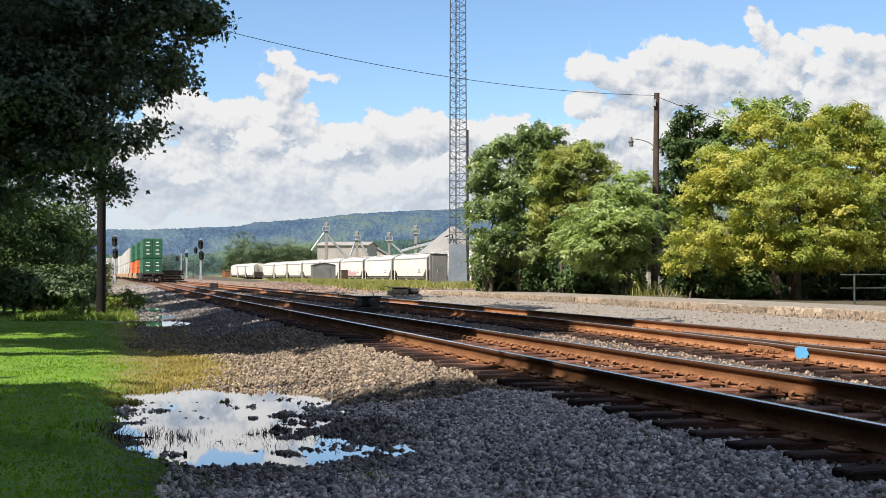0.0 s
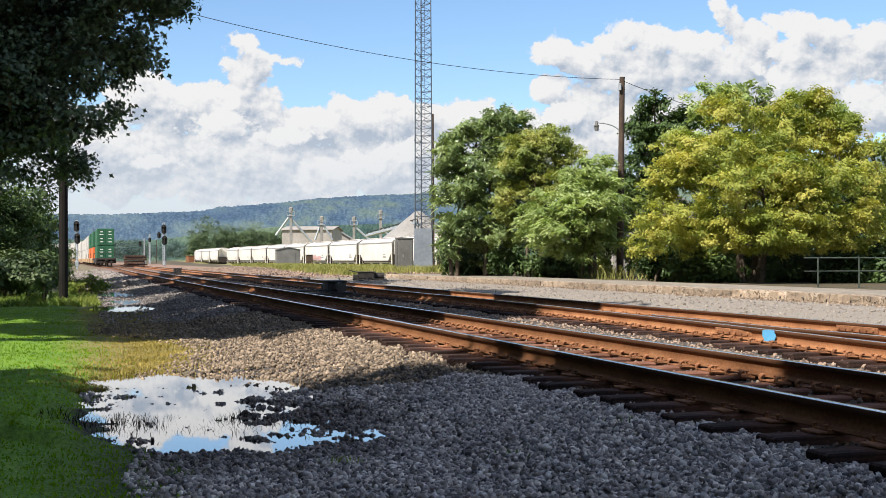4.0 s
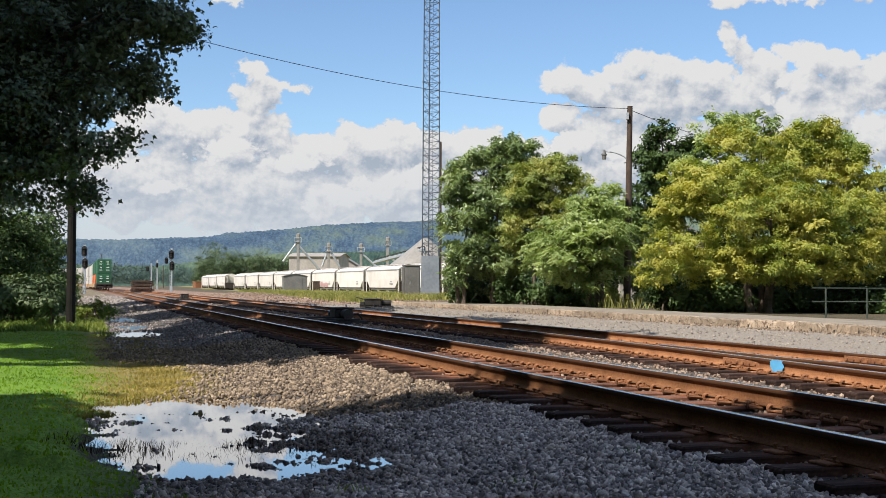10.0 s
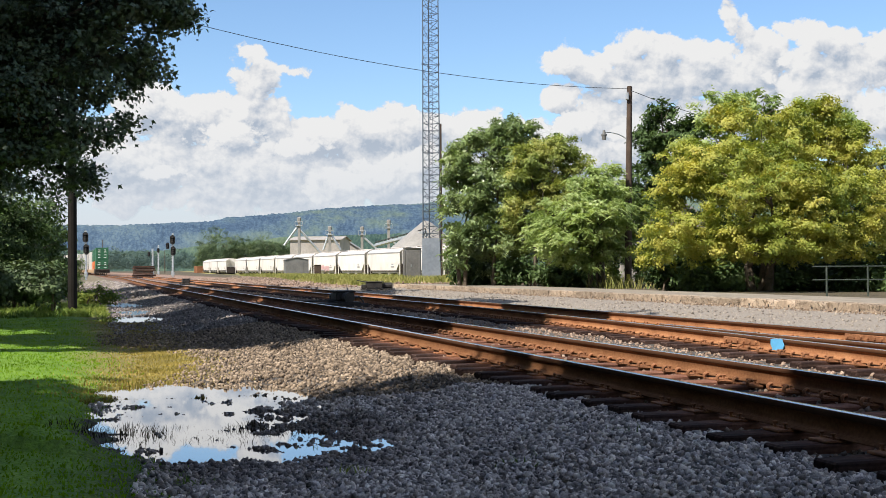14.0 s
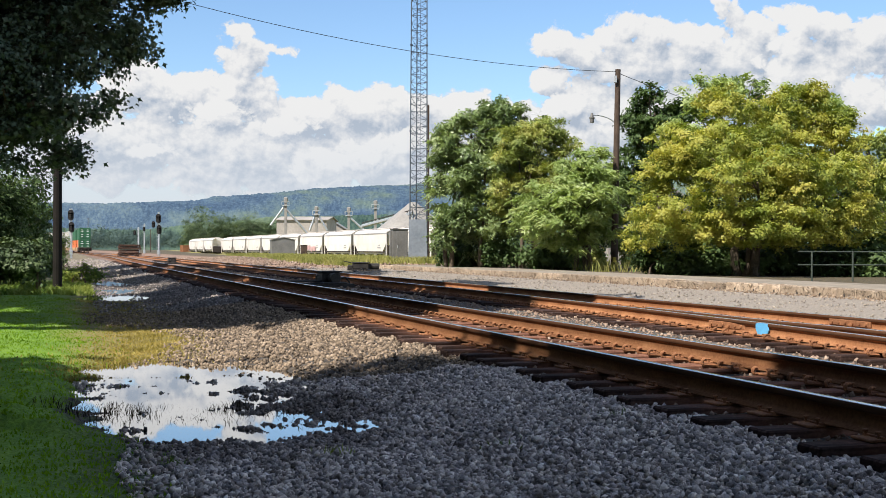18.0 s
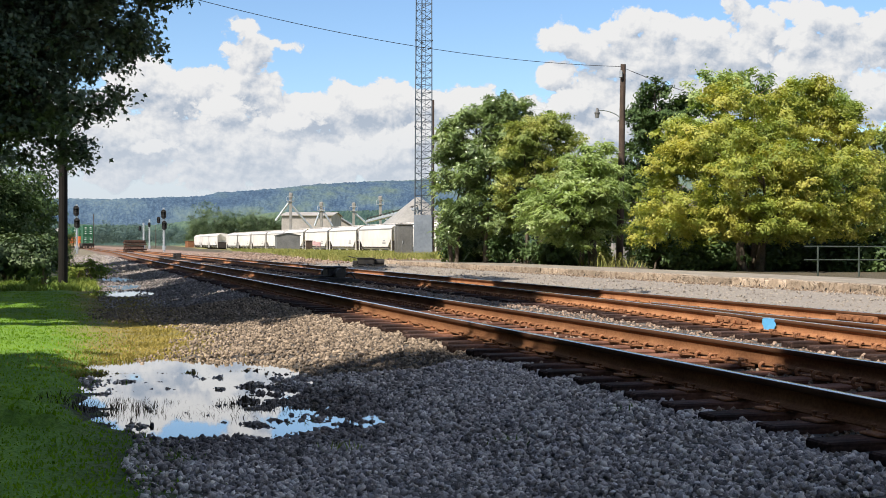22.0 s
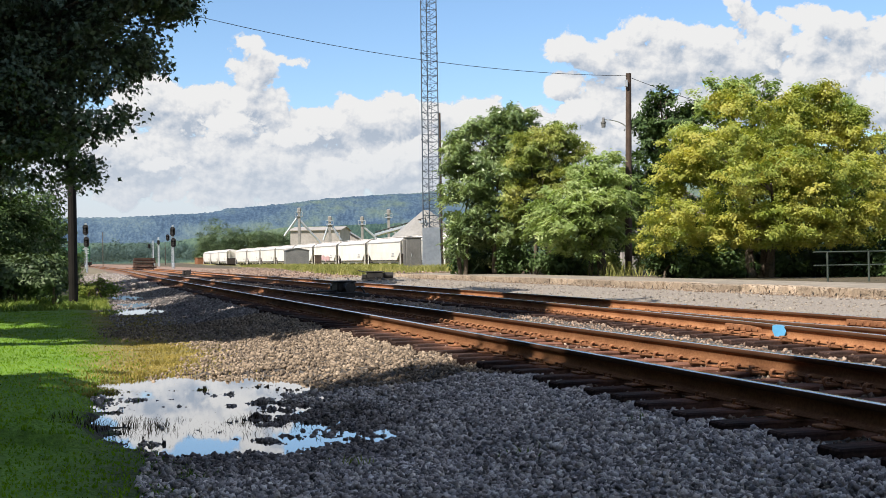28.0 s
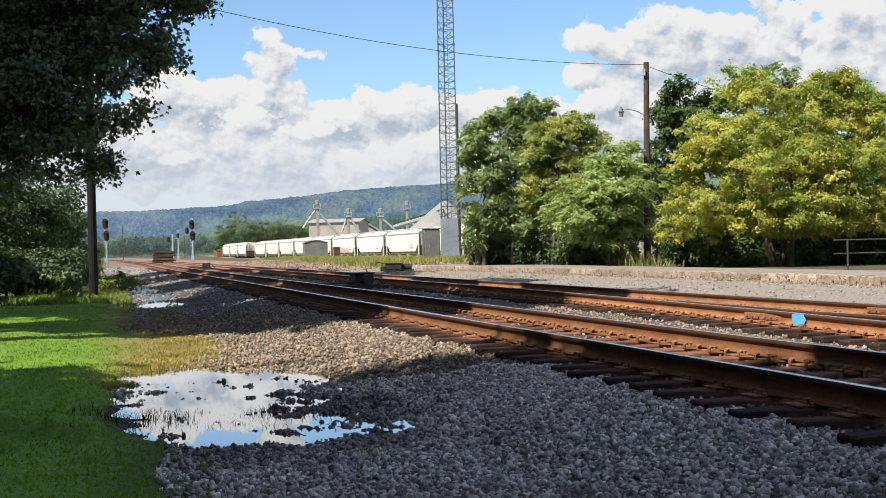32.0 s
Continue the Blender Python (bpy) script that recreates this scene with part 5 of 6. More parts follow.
    shade_tree(6.4, 79.0, 15.0, 7.0, 9000, 39)
    # an unseen closed wood, added to the side of and behind the camera to block skylight
    places = [(-16.5, -20 + 5.2 * i) for i in range(12)] + [(-11, -17), (-5, -18), (1, -18), (7, -19)]
    for i, (p, s) in enumerate(places):
        rnd = random.Random(90 + i)
        lobes = [((rnd.uniform(-2.0, 1.2), rnd.uniform(-2.5, 2.5), 1.2 + 1.25 * j), (2.7, 2.7, 1.6)) for j in range(19 if s < -1 else 11)]
        build_tree("tree", tuple(P(p, s, 0.2)), lobes, 0.25, M_SHADE, "unseen dense tree added behind the lawn to block skylight", 90 + i, 5200 if s < -1 else 4200, 1.2, 0.8, 0.3, group="trees round the lawn")
    # thicket behind the lawn
    for p, s, z, r, leaf, seed in ((-6.5, 48, 3.0, 3.2, M_DARK, 51), (-3.0, 56, 2.2, 2.6, M_DARK, 52), (-10, 44, 3.2, 3.4, M_DARK, 53), (-3.2, 64, 3.4, 3.0, M_DARK, 54), (-8, 60, 5.0, 4.2, M_DARK, 55), (-14, 50, 4.5, 4.5, M_DARK, 56), (-4.5, 78, 4.5, 3.6, M_DARK, 57)):
        rnd = random.Random(seed)
        lobes = [((rnd.uniform(-0.6, 0.6) * r, rnd.uniform(-0.6, 0.6) * r, max(0.6, z + rnd.uniform(-0.8, 0.7) * z)), (r * 0.45, r * 0.45, r * 0.4)) for _ in range(12)]
        build_tree("bush", tuple(P(p, s, 0.2)), lobes, 0.08, leaf, "overgrown thicket at the edge of the lawn", seed, 6500, 0.22, 0.5, 0.3, stems=3, category="bush", group="thicket")
    for x, y, rx, ry, dist in ((10, 400, 80, 90, 40), (60, 430, 45, 60, 41), (20, 480, 90, 40, 41), (-80, 430, 120, 120, 40)):
        foot = sight(x, 486, dist)
        foot.z = 0.3
        build_tree("bush", tuple(foot), sight_lobes(foot, dist, [(x, y, rx, ry, 0), (x - rx * 0.5, y + 12, rx * 0.6, ry * 0.7, 0.4), (x + rx * 0.4, y - 10, rx * 0.6, ry * 0.7, 0.4), (x, 510, rx, 28, 0.2), (x - rx * 0.5, 500, rx * 0.6, 36, 0)]),
                   0.04, M_DARK, "dark shrub under the trees at the lawn's edge", 80 + int(abs(x)), 11000, 0.13, 0.45, 0.35, stems=3, category="bush", group="thicket")
    for x, y, rx, ry, dist, leaf in ((120, 462, 50, 44, 60, M_DARK), (160, 474, 32, 28, 74, M_FRESH), (60, 460, 60, 60, 57, M_DARK), (130, 420, 36, 60, 66, M_DARK), (30, 507, 60, 26, 38.6, M_YARD), (108, 514, 45, 20, 38.8, M_YARD), (150, 500, 20, 24, 52, M_DARK)):
        foot = sight(x, 486, dist)
        foot.z = 0.3
        build_tree("bush", tuple(foot), sight_lobes(foot, dist, [(x, y, rx, ry, 0), (x - rx * 0.5, y + 12, rx * 0.6, ry * 0.7, 0.4), (x + rx * 0.4, y + 8, rx * 0.6, ry * 0.7, 0.4), (x, 500, rx, 24, 0.2)]),
                   0.04, leaf, "overgrown thicket at the edge of the lawn", 180 + int(x), 5000, 0.17, 0.35, 0.3, stems=3, category="bush", group="thicket")
    foot = sight(214, 486, 46)
    foot.z = 0.25
    build_tree("bush", tuple(foot), sight_lobes(foot, 46, [(205, 528, 22, 18, 0), (232, 534, 20, 14, 0.4), (190, 536, 20, 14, 0.3)]), 0.03, M_WEED, "scrubby olive bush beside the gravel", 79, 2600, 0.12, 0.25, 0.3, stems=3, category="bush", group="thicket")
    # round trees by the yard
    for x, y, r, dist, seed in ((444, 444, 42, 390, 61), (475, 450, 34, 395, 62), (520, 446, 32, 385, 63), (545, 455, 26, 390, 64), (418, 462, 22, 380, 65)):
        foot = sight(x, 486, dist)
        foot.z = 0.5
        build_tree("tree", tuple(foot), sight_lobes(foot, dist, [(x, y, r, r * 0.8, 0), (x - r * 0.5, y + 8, r * 0.6, r * 0.6, 0), (x + r * 0.5, y + 6, r * 0.6, r * 0.6, 0), (x, y + 18, r, r * 0.5, 0)]),
                   0.3, M_YARD, "round green tree beyond the rail yard", seed, 12000, 0.42, 1.3, 0.12, split=10, bough=(0.36, 0.52), group="yard trees")


build_woods()


def blade_field(name, count, spots, height, leaf, label, seed, lean=0.35, width=0.012):
    """Grass blades as thin folded triangles, joined. spots: function of a random source giving p, s."""
    rng = np.random.default_rng(seed)
    ps = np.array([spots(rng) for _ in range(count)])
    z = np.array([ground_height(p, s) for p, s in ps])
    base = np.stack([ps[:, 0] * CT - ps[:, 1] * ST, ps[:, 0] * ST + ps[:, 1] * CT, z - 0.01], 1)
    h = height * rng.uniform(0.5, 1.3, (count, 1))
    a = rng.uniform(0, 2 * math.pi, count)
    side = np.stack([np.cos(a), np.sin(a), 0 * a], 1) * width * rng.uniform(0.7, 1.4, (count, 1))
    bow = rng.normal(size=(count, 3)) * (lean, lean, 0) * h
    mid = base + bow * 0.35 + np.array((0, 0, 1)) * h * 0.6
    tip = base + bow + np.array((0, 0, 1)) * h
    v = np.stack([base - side, base + side, mid + side * 0.7, tip, mid - side * 0.7], 1).reshape(-1, 3)
    i = 5 * np.arange(count)[:, None]
    f = np.concatenate([i + np.array([[0, 1, 2]]), i + np.array([[0, 2, 4]]), i + np.array([[4, 2, 3]])])
    ob = array_mesh(name, v, f, leaf)
    return tagged(ob, label, "grass", kind="stuff")


def lawn_spot(rng):
    while True:
        p, s = -12 + 13 * rng.random() ** 0.7, 5.5 + 30 * rng.random() ** 1.6
        if p < 0.3 + 0.6 * noise.noise(P(p, s) * 0.7) + 0.8 * rng.random() ** 3 and p > -1.5 - 0.35 * s and math.hypot((p - 0.85) / 0.85, (s - 10.9) / 1.9) > 0.75 + 0.4 * rng.random():
            return p, s


def dry_spot(rng):
    s = 13.5 + 22 * rng.random() ** 1.7
    return 0.75 + 0.42 * rng.normal() + 0.6 * min(1, max(0, (s - 15) / 3)), s


def marsh_spot(rng):
    a = rng.random() * 1.6 + 3.65
    r = 0.4 + 0.55 * rng.random()
    return 1.15 + 1.75 * r * math.cos(a), 12.0 + 2.3 * r * math.sin(a)


def tall_spot(rng):
    while True:
        p, s = -2.6 + 3.6 * rng.random(), 36.0 + 11 * rng.random()
        if noise.noise(P(p, s) * 0.9) > rng.random() * 0.5 - 0.1:
            return p, s


def field_spot(rng):
    while True:
        s = 66 + 90 * rng.random()
        p = 15.6 + 0.06 * max(0, s - 75) + (8 + 0.2 * (s - 60)) * rng.random()
        if noise.noise(P(p, s) * 0.25) > rng.random() * 0.8 - 0.5:
            return p, s


def tuft_spot(rng):
    x, y = ((-0.5, 8.3), (0.62, 8.1), (-2.0, 9.2), (-1.55, 8.0), (-0.85, 9.6), (1.5, 8.6))[rng.integers(0, 6)]
    x, y = x + rng.normal() * 0.07, y + rng.normal() * 0.09
    return x * CT + y * ST, -x * ST + y * CT


def pole_spot(rng):
    x, y = (8.2 + rng.normal() * 0.45, 48.5 + rng.normal() * 0.8) if rng.random() < 0.7 else (9.8 + rng.normal() * 0.5, 47.5 + rng.normal() * 0.8)
    return x * CT + y * ST, -x * ST + y * CT


def build_grass():
    blade_field("grass", 150, tuft_spot, 0.07, M_WEED, "small weed tufts growing in the ballast", 76, width=0.006)
    blade_field("grass", 260, pole_spot, 0.5, M_FIELD, "tall dry weeds round the lamp pole's foot", 77, lean=0.6, width=0.014)
    blade_field("grass", 72000, lawn_spot, 0.033, M_BLADE, "short mown lawn grass beside the tracks", 71, width=0.008)
    blade_field("grass", 25000, dry_spot, 0.04, M_STRAW, "yellowed dry grass at the lawn's edge", 72, width=0.007)
    blade_field("grass", 1300, marsh_spot, 0.085, M_STALK, "dead brown stalks standing along the puddle's edge", 73, width=0.0035)
    blade_field("grass", 4500, tall_spot, 0.2, M_WEED, "tall bright weeds by the pole at the lawn's end", 74, lean=0.7, width=0.016)
    blade_field("grass", 36000, field_spot, 0.4, M_FIELD, "tall yellow-green weeds before the parked hopper cars", 75, lean=0.55, width=0.017)


build_grass()


# ---- poles, wire, mast ----
def cable(name, a, b, sag, r, label, parent=None):
    cu = bpy.data.curves.new(name, 'CURVE')
    cu.dimensions = '3D'
    cu.bevel_depth, cu.bevel_resolution = r, 1
    sp = cu.splines.new('POLY')
    n = 40
    sp.points.add(n)
    for i in range(n + 1):
        t = i / n
        q = Vector(a).lerp(Vector(b), t) - Vector((0, 0, sag * 4 * t * (1 - t)))
        sp.points[i].co = (*q, 1)
    cu.materials.append(M_WIRE)
    ob = new(name, cu)
    if parent:
        ob.parent = parent
    return tagged(ob, label, "cable")


def build_poles():
    lamp = thing("street_lamp", pose(9.05, 50.8, 0.6, 0, 0, 0), "weathered wooden utility pole carrying a curved lamp arm", "utility pole")
    part("pole", rod(bmesh.new(), (0, 0, -0.3), (0.14, 0, 8.65), 0.16, 0.115, 12), M_POLE, lamp)
    bm = bmesh.new()
    pts = [Vector((0.1 - 1.06 * (1 - math.cos(a)), 0, 6.12 + 0.56 * math.sin(a))) for a in np.linspace(0, math.pi / 2, 10)]
    tube(bm, pts, 0.028, 6)
    part("arm", bm, M_GALV, lamp)
    bm = bmesh.new()
    rod(bm, (-0.98, 0, 6.76), (-0.98, 0, 6.58), 0.05, 0.075, 10)
    rod(bm, (-0.98, 0, 6.58), (-0.98, 0, 6.52), 0.12, 0.12, 12)
    rod(bm, (-0.98, 0, 6.52), (-0.98, 0, 6.34), 0.1, 0.085, 12)
    part("lamp_head", bm, M_CABINET, lamp)
    bm = bmesh.new()
    box(bm, (0.0, -0.18, 8.2), (0.12, 0.1, 0.3), 0.01)
    part("bracket", bm, M_GALV, lamp)
    part("tag", boxed((0.0, -0.165, 0.45), (0.12, 0.01, 0.22)), paint("yellow_tag", (0.6, 0.5, 0.08)), lamp, "small yellow tag")
    dark = thing("utility_pole", pose(-11.1, 38.4, 0.15), "wooden pole at the lawn's edge, coloured dark for tree shade", "utility pole")
    part("pole", rod(bmesh.new(), (0, 0, -0.3), (0.0, 0, 10.6), 0.15, 0.12, 12), M_POLE_DARK, dark)
    cable("wire", (-11.1, 38.4, 10.5), (9.18, 50.8, 9.15), 0.72, 0.011, "black overhead cable strung between two poles")
    cable("wire", (9.18, 50.8, 9.1), (34, 72, 8.6), 1.2, 0.012, "black overhead cable running off behind the trees")
    back = thing("utility_pole", pose(1.78, 88, 0.6), "plain brown wooden pole behind the lattice mast", "utility pole")
    part("pole", rod(bmesh.new(), (0, 0, -0.3), (0, 0, 11.6), 0.14, 0.11, 10), M_POLE, back)


build_poles()


def build_mast():
    mast = thing("radio_mast", pose(1.0, 84.0, 0.6, 0, 0, 8), "tall grey steel lattice radio mast with a sheet metal base guard", "radio mast")
    def leg_at(i, z):
        w = 0.72 - 0.16 * z / 36
        a = radians(210 + 120 * i)
        return Vector((w * math.cos(a), w * math.sin(a), z))
    for i in range(3):
        part("leg", rod(bmesh.new(), leg_at(i, 0), leg_at(i, 36), 0.045, 0.035, 8), M_TOWER, mast)
    z, step, upper = 2.8, 0.52, []
    while z < 35.4:
        pairs = []
        for i in range(3):
            j = (i + 1) % 3
            pairs.append((leg_at(i, z), leg_at(j, z)))
            pairs.append((leg_at(i, z), leg_at(j, z + step)) if int(z / step) % 2 else (leg_at(j, z), leg_at(i, z + step)))
        if z < 21:
            for pair in pairs:
                part("brace", rods([pair], 0.017, 5), M_TOWER, mast)
        else:
            upper += pairs
        z += step
    tagged(part("bracing", rods(upper, 0.017, 5), M_TOWER, mast), kind="stuff")
    for z in np.arange(3.1, 35, 6.1):
        for i in range(3):
            part("flange", rod(bmesh.new(), leg_at(i, z - 0.05), leg_at(i, z + 0.05), 0.085, 0.085, 8), M_TOWER, mast)
    bm = rods([((-0.16, -0.3, 2.9), (-0.13, -0.26, 35)), ((0.12, -0.3, 2.9), (0.1, -0.26, 35))] + [((-0.16, -0.3, h), (0.12, -0.3, h)) for h in np.arange(3, 34, 0.4)], 0.014, 5)
    part("ladder", bm, M_TOWER, mast)
    bm = bmesh.new()
    got = bmesh.ops.create_cone(bm, cap_ends=False, segments=4, radius1=0.95, radius2=0.86, depth=2.95)["verts"]
    bmesh.ops.transform(bm, matrix=pose(0, 0, 1.5, 0, 0, 37), verts=got)
    guard = part("base_guard", bm, M_GUARD, mast, "dull galvanised sheet guard")
    guard.modifiers.new("skin", 'SOLIDIFY').thickness = 0.02
    part("footing", boxed((0, 0, -0.05), (2.6, 2.2, 0.25), 0.03), M_CONCRETE, mast)
    cab = thing("signal_cabinet", pose(-0.3, 81.0, 0.45, 0, 0, 10), "grey steel equipment cabinet beside the mast", "cabinet")
    part("body", boxed((0, 0, 1.2), (1.05, 0.9, 2.3), 0.02), M_CABINET, cab)
    part("roof", boxed((0, 0, 2.39), (1.16, 1.02, 0.07), 0.015), M_CABINET, cab)
    door = part("door", boxed((0.1, -0.46, 1.2), (0.72, 0.03, 2.1), 0.008), M_CABINET, cab)
    part("handle", boxed((-0.18, -0.49, 1.2), (0.05, 0.03, 0.2), 0.006), M_GALV, door)
    part("plinth", boxed((0, 0, 0.0), (1.15, 1.0, 0.2), 0.01), M_CONCRETE, cab)
    part("post", boxed((-0.62, -0.2, 1.15), (0.14, 0.14, 2.2), 0.01), M_CABINET, cab)


build_mast()


def build_machine(at, label, long=1.1):
    m = thing("switch_machine", at, label, "switch machine", "switch machines")
    for y in (-long * 0.42, long * 0.3):
        part("head_tie", boxed((-0.5, y, -0.02), (2.2, 0.24, 0.16), 0.015), M_MACHINE, m)
    part("base_plate", boxed((0, 0, 0.08), (0.74, long, 0.05), 0.008), M_MACHINE, m)
    part("case", boxed((0, long * 0.1, 0.25), (0.58, long * 0.5, 0.3), 0.05), M_MACHINE, m)
    part("lid", boxed((0, long * 0.1, 0.42), (0.64, long * 0.54, 0.05), 0.015), M_MACHINE, m)
    part("motor_cover", rod(bmesh.new(), (0.02, -long * 0.44, 0.23), (0.02, -long * 0.16, 0.23), 0.16, 0.16, 14), M_MACHINE, m)
    part("gear_box", boxed((-0.1, long * 0.42, 0.2), (0.4, long * 0.14, 0.2), 0.03), M_MACHINE, m)
    for y in (-0.12, 0.16):
        part("throw_rod", rod(bmesh.new(), (-1.9, y, 0.1), (-0.2, y, 0.14), 0.03, 0.03, 6), M_MACHINE, m)
    part("hand_lever", rod(bmesh.new(), (0.2, 0.1, 0.3), (0.34, long * 0.6, 0.5), 0.022, 0.022, 6), M_MACHINE, m)
    part("conduit", tube(bmesh.new(), [(0.3, 0, 0.2), (0.5, 0, 0.24), (0.62, 0, 0.1), (0.66, 0, -0.1)], 0.03, 6), M_MACHINE, m)
    return m


build_machine(track_pose(8.05, 36.5, 0.33), "dark electric switch machine on the ties between tracks", 1.7)
build_machine(track_pose(13.8, 55, 0.4, 80), "low dark switch stand beside the second track", 1.6)
build_machine(track_pose(8.2, 93, 0.33), "far dark switch machine between the tracks", 1.2)


def build_railing():
    rail = thing("railing", pose(0, 0, 0), "thin grey pipe railing at the back of the platform", "railing")
    a, b = Vector((11.2, 33.4, 0.66)), Vector((21.5, 34.6, 0.66))
    for h in (0.4, 0.78):
        part("pipe", rod(bmesh.new(), a + Vector((0, 0, h)), b + Vector((0, 0, h)), 0.018, 0.018, 8), M_RAILING, rail)
    for i in range(9):
        q = a.lerp(b, 0.04 + 0.12 * i)
        part("post", rod(bmesh.new(), q - Vector((0, 0, 0.1)), q + Vector((0, 0, 0.8)), 0.028, 0.028, 8), M_RAILING, rail)


build_railing()


# ---- signals ----
def build_signal(x, dist, heads, top, label):
    q = sight(x, 486, dist)
    s = thing("railway_signal", pose(q.x, q.y, 0.4), label, "railway signal", "signals")
    part("mast", rod(bmesh.new(), (0, 0, -0.2), (0, 0, top), 0.13, 0.11, 8), M_GALV, s)
    part("base", boxed((0, 0, 0.5), (0.35, 0.4, 0.6), 0.03), M_GALV, s)
    part("ladder", rods([((-0.3, 0.25, 0.2), (-0.3, 0.25, top)), ((-0.02, 0.3, 0.2), (-0.02, 0.3, top))] + [((-0.3, 0.25, h), (-0.02, 0.3, h)) for h in np.arange(0.4, top, 0.4)], 0.025, 5), M_GALV, s)
    for hx, hz, big in heads:
        bm = bmesh.new()
        rod(bm, (hx, -0.35, hz + 0.25 * big), (hx, -0.28, hz + 0.25 * big), 0.5 * big, 0.5 * big, 20)
        box(bm, (hx, -0.315, hz - 0.2 * big), (1.0 * big, 0.07, 0.9 * big), 0.02)
        rod(bm, (hx, -0.315, hz - 0.62 * big), (hx, -0.25, hz - 0.62 * big), 0.5 * big, 0.5 * big, 20)
        head = part("backing_plate", bm, M_BLACK, s, "black rounded signal target")
        for dz in (0.3, -0.1, -0.5):
            bm = rod(bmesh.new(), (hx, -0.62, hz + dz * big), (hx, -0.35, hz + dz * big), 0.12 * big, 0.13 * big, 10)
            part("hood", bm, M_MACHINE, head)
        part("case", boxed((hx, -0.05, hz - 0.1), (0.35 * big, 0.35, 1.1 * big), 0.03), M_GALV, head)
    return s


build_signal(355, 171, [(0, 5.5, 0.72), (0.1, 3.9, 0.72), (-0.7, 4.6, 0.5)], 6.3, "tall railway signal mast with black targets and a side arm")
build_signal(320, 230, [(-0.7, 4.2, 0.5)], 5.2, "distant signal mast with one small target")
build_signal(330, 236, [(0.0, 5.0, 0.5)], 6.0, "slim distant signal mast")
build_signal(203, 152, [(0, 5.4, 0.72), (0.1, 3.85, 0.72)], 6.1, "railway signal mast with two black targets beside the track")


def build_far_poles():
    for x, dist, h in ((232, 330, 9.5), (341, 300, 6.0)):
        q = sight(x, 486, dist)
        pole = thing("utility_pole", pose(q.x, q.y, 0.4), "thin distant wooden line pole", "utility pole", "line poles")
        part("pole", rod(bmesh.new(), (0, 0, 0), (0, 0, h), 0.11, 0.08, 8), M_POLE, pole)
    # stacked ties
    q = sight(304, 486, 168)
    stack = thing("tie_stack", pose(q.x, q.y, 0.35, 0, 0, 20), "stack of old rusty brown railway ties", "tie stack")
    rnd = random.Random(8)
    for layer in range(7):
        for i in range(5 if layer % 2 else 3):
            bm = boxed((0, 0, 0), (2.7, 0.24, 0.22), 0.02)
            t = part("tie", bm, M_OLD_TIE, stack)
            if layer % 2:
                t.matrix_basis = pose(rnd.uniform(-0.25, 0.25), -0.6 + 0.3 * i, 0.12 + 0.24 * layer, 0, 0, rnd.uniform(-4, 4))
            else:
                t.matrix_basis = pose(rnd.uniform(-0.25, 0.25), -0.7 + 0.6 * i, 0.12 + 0.24 * layer, 0, 0, rnd.uniform(-4, 4))


build_far_poles()


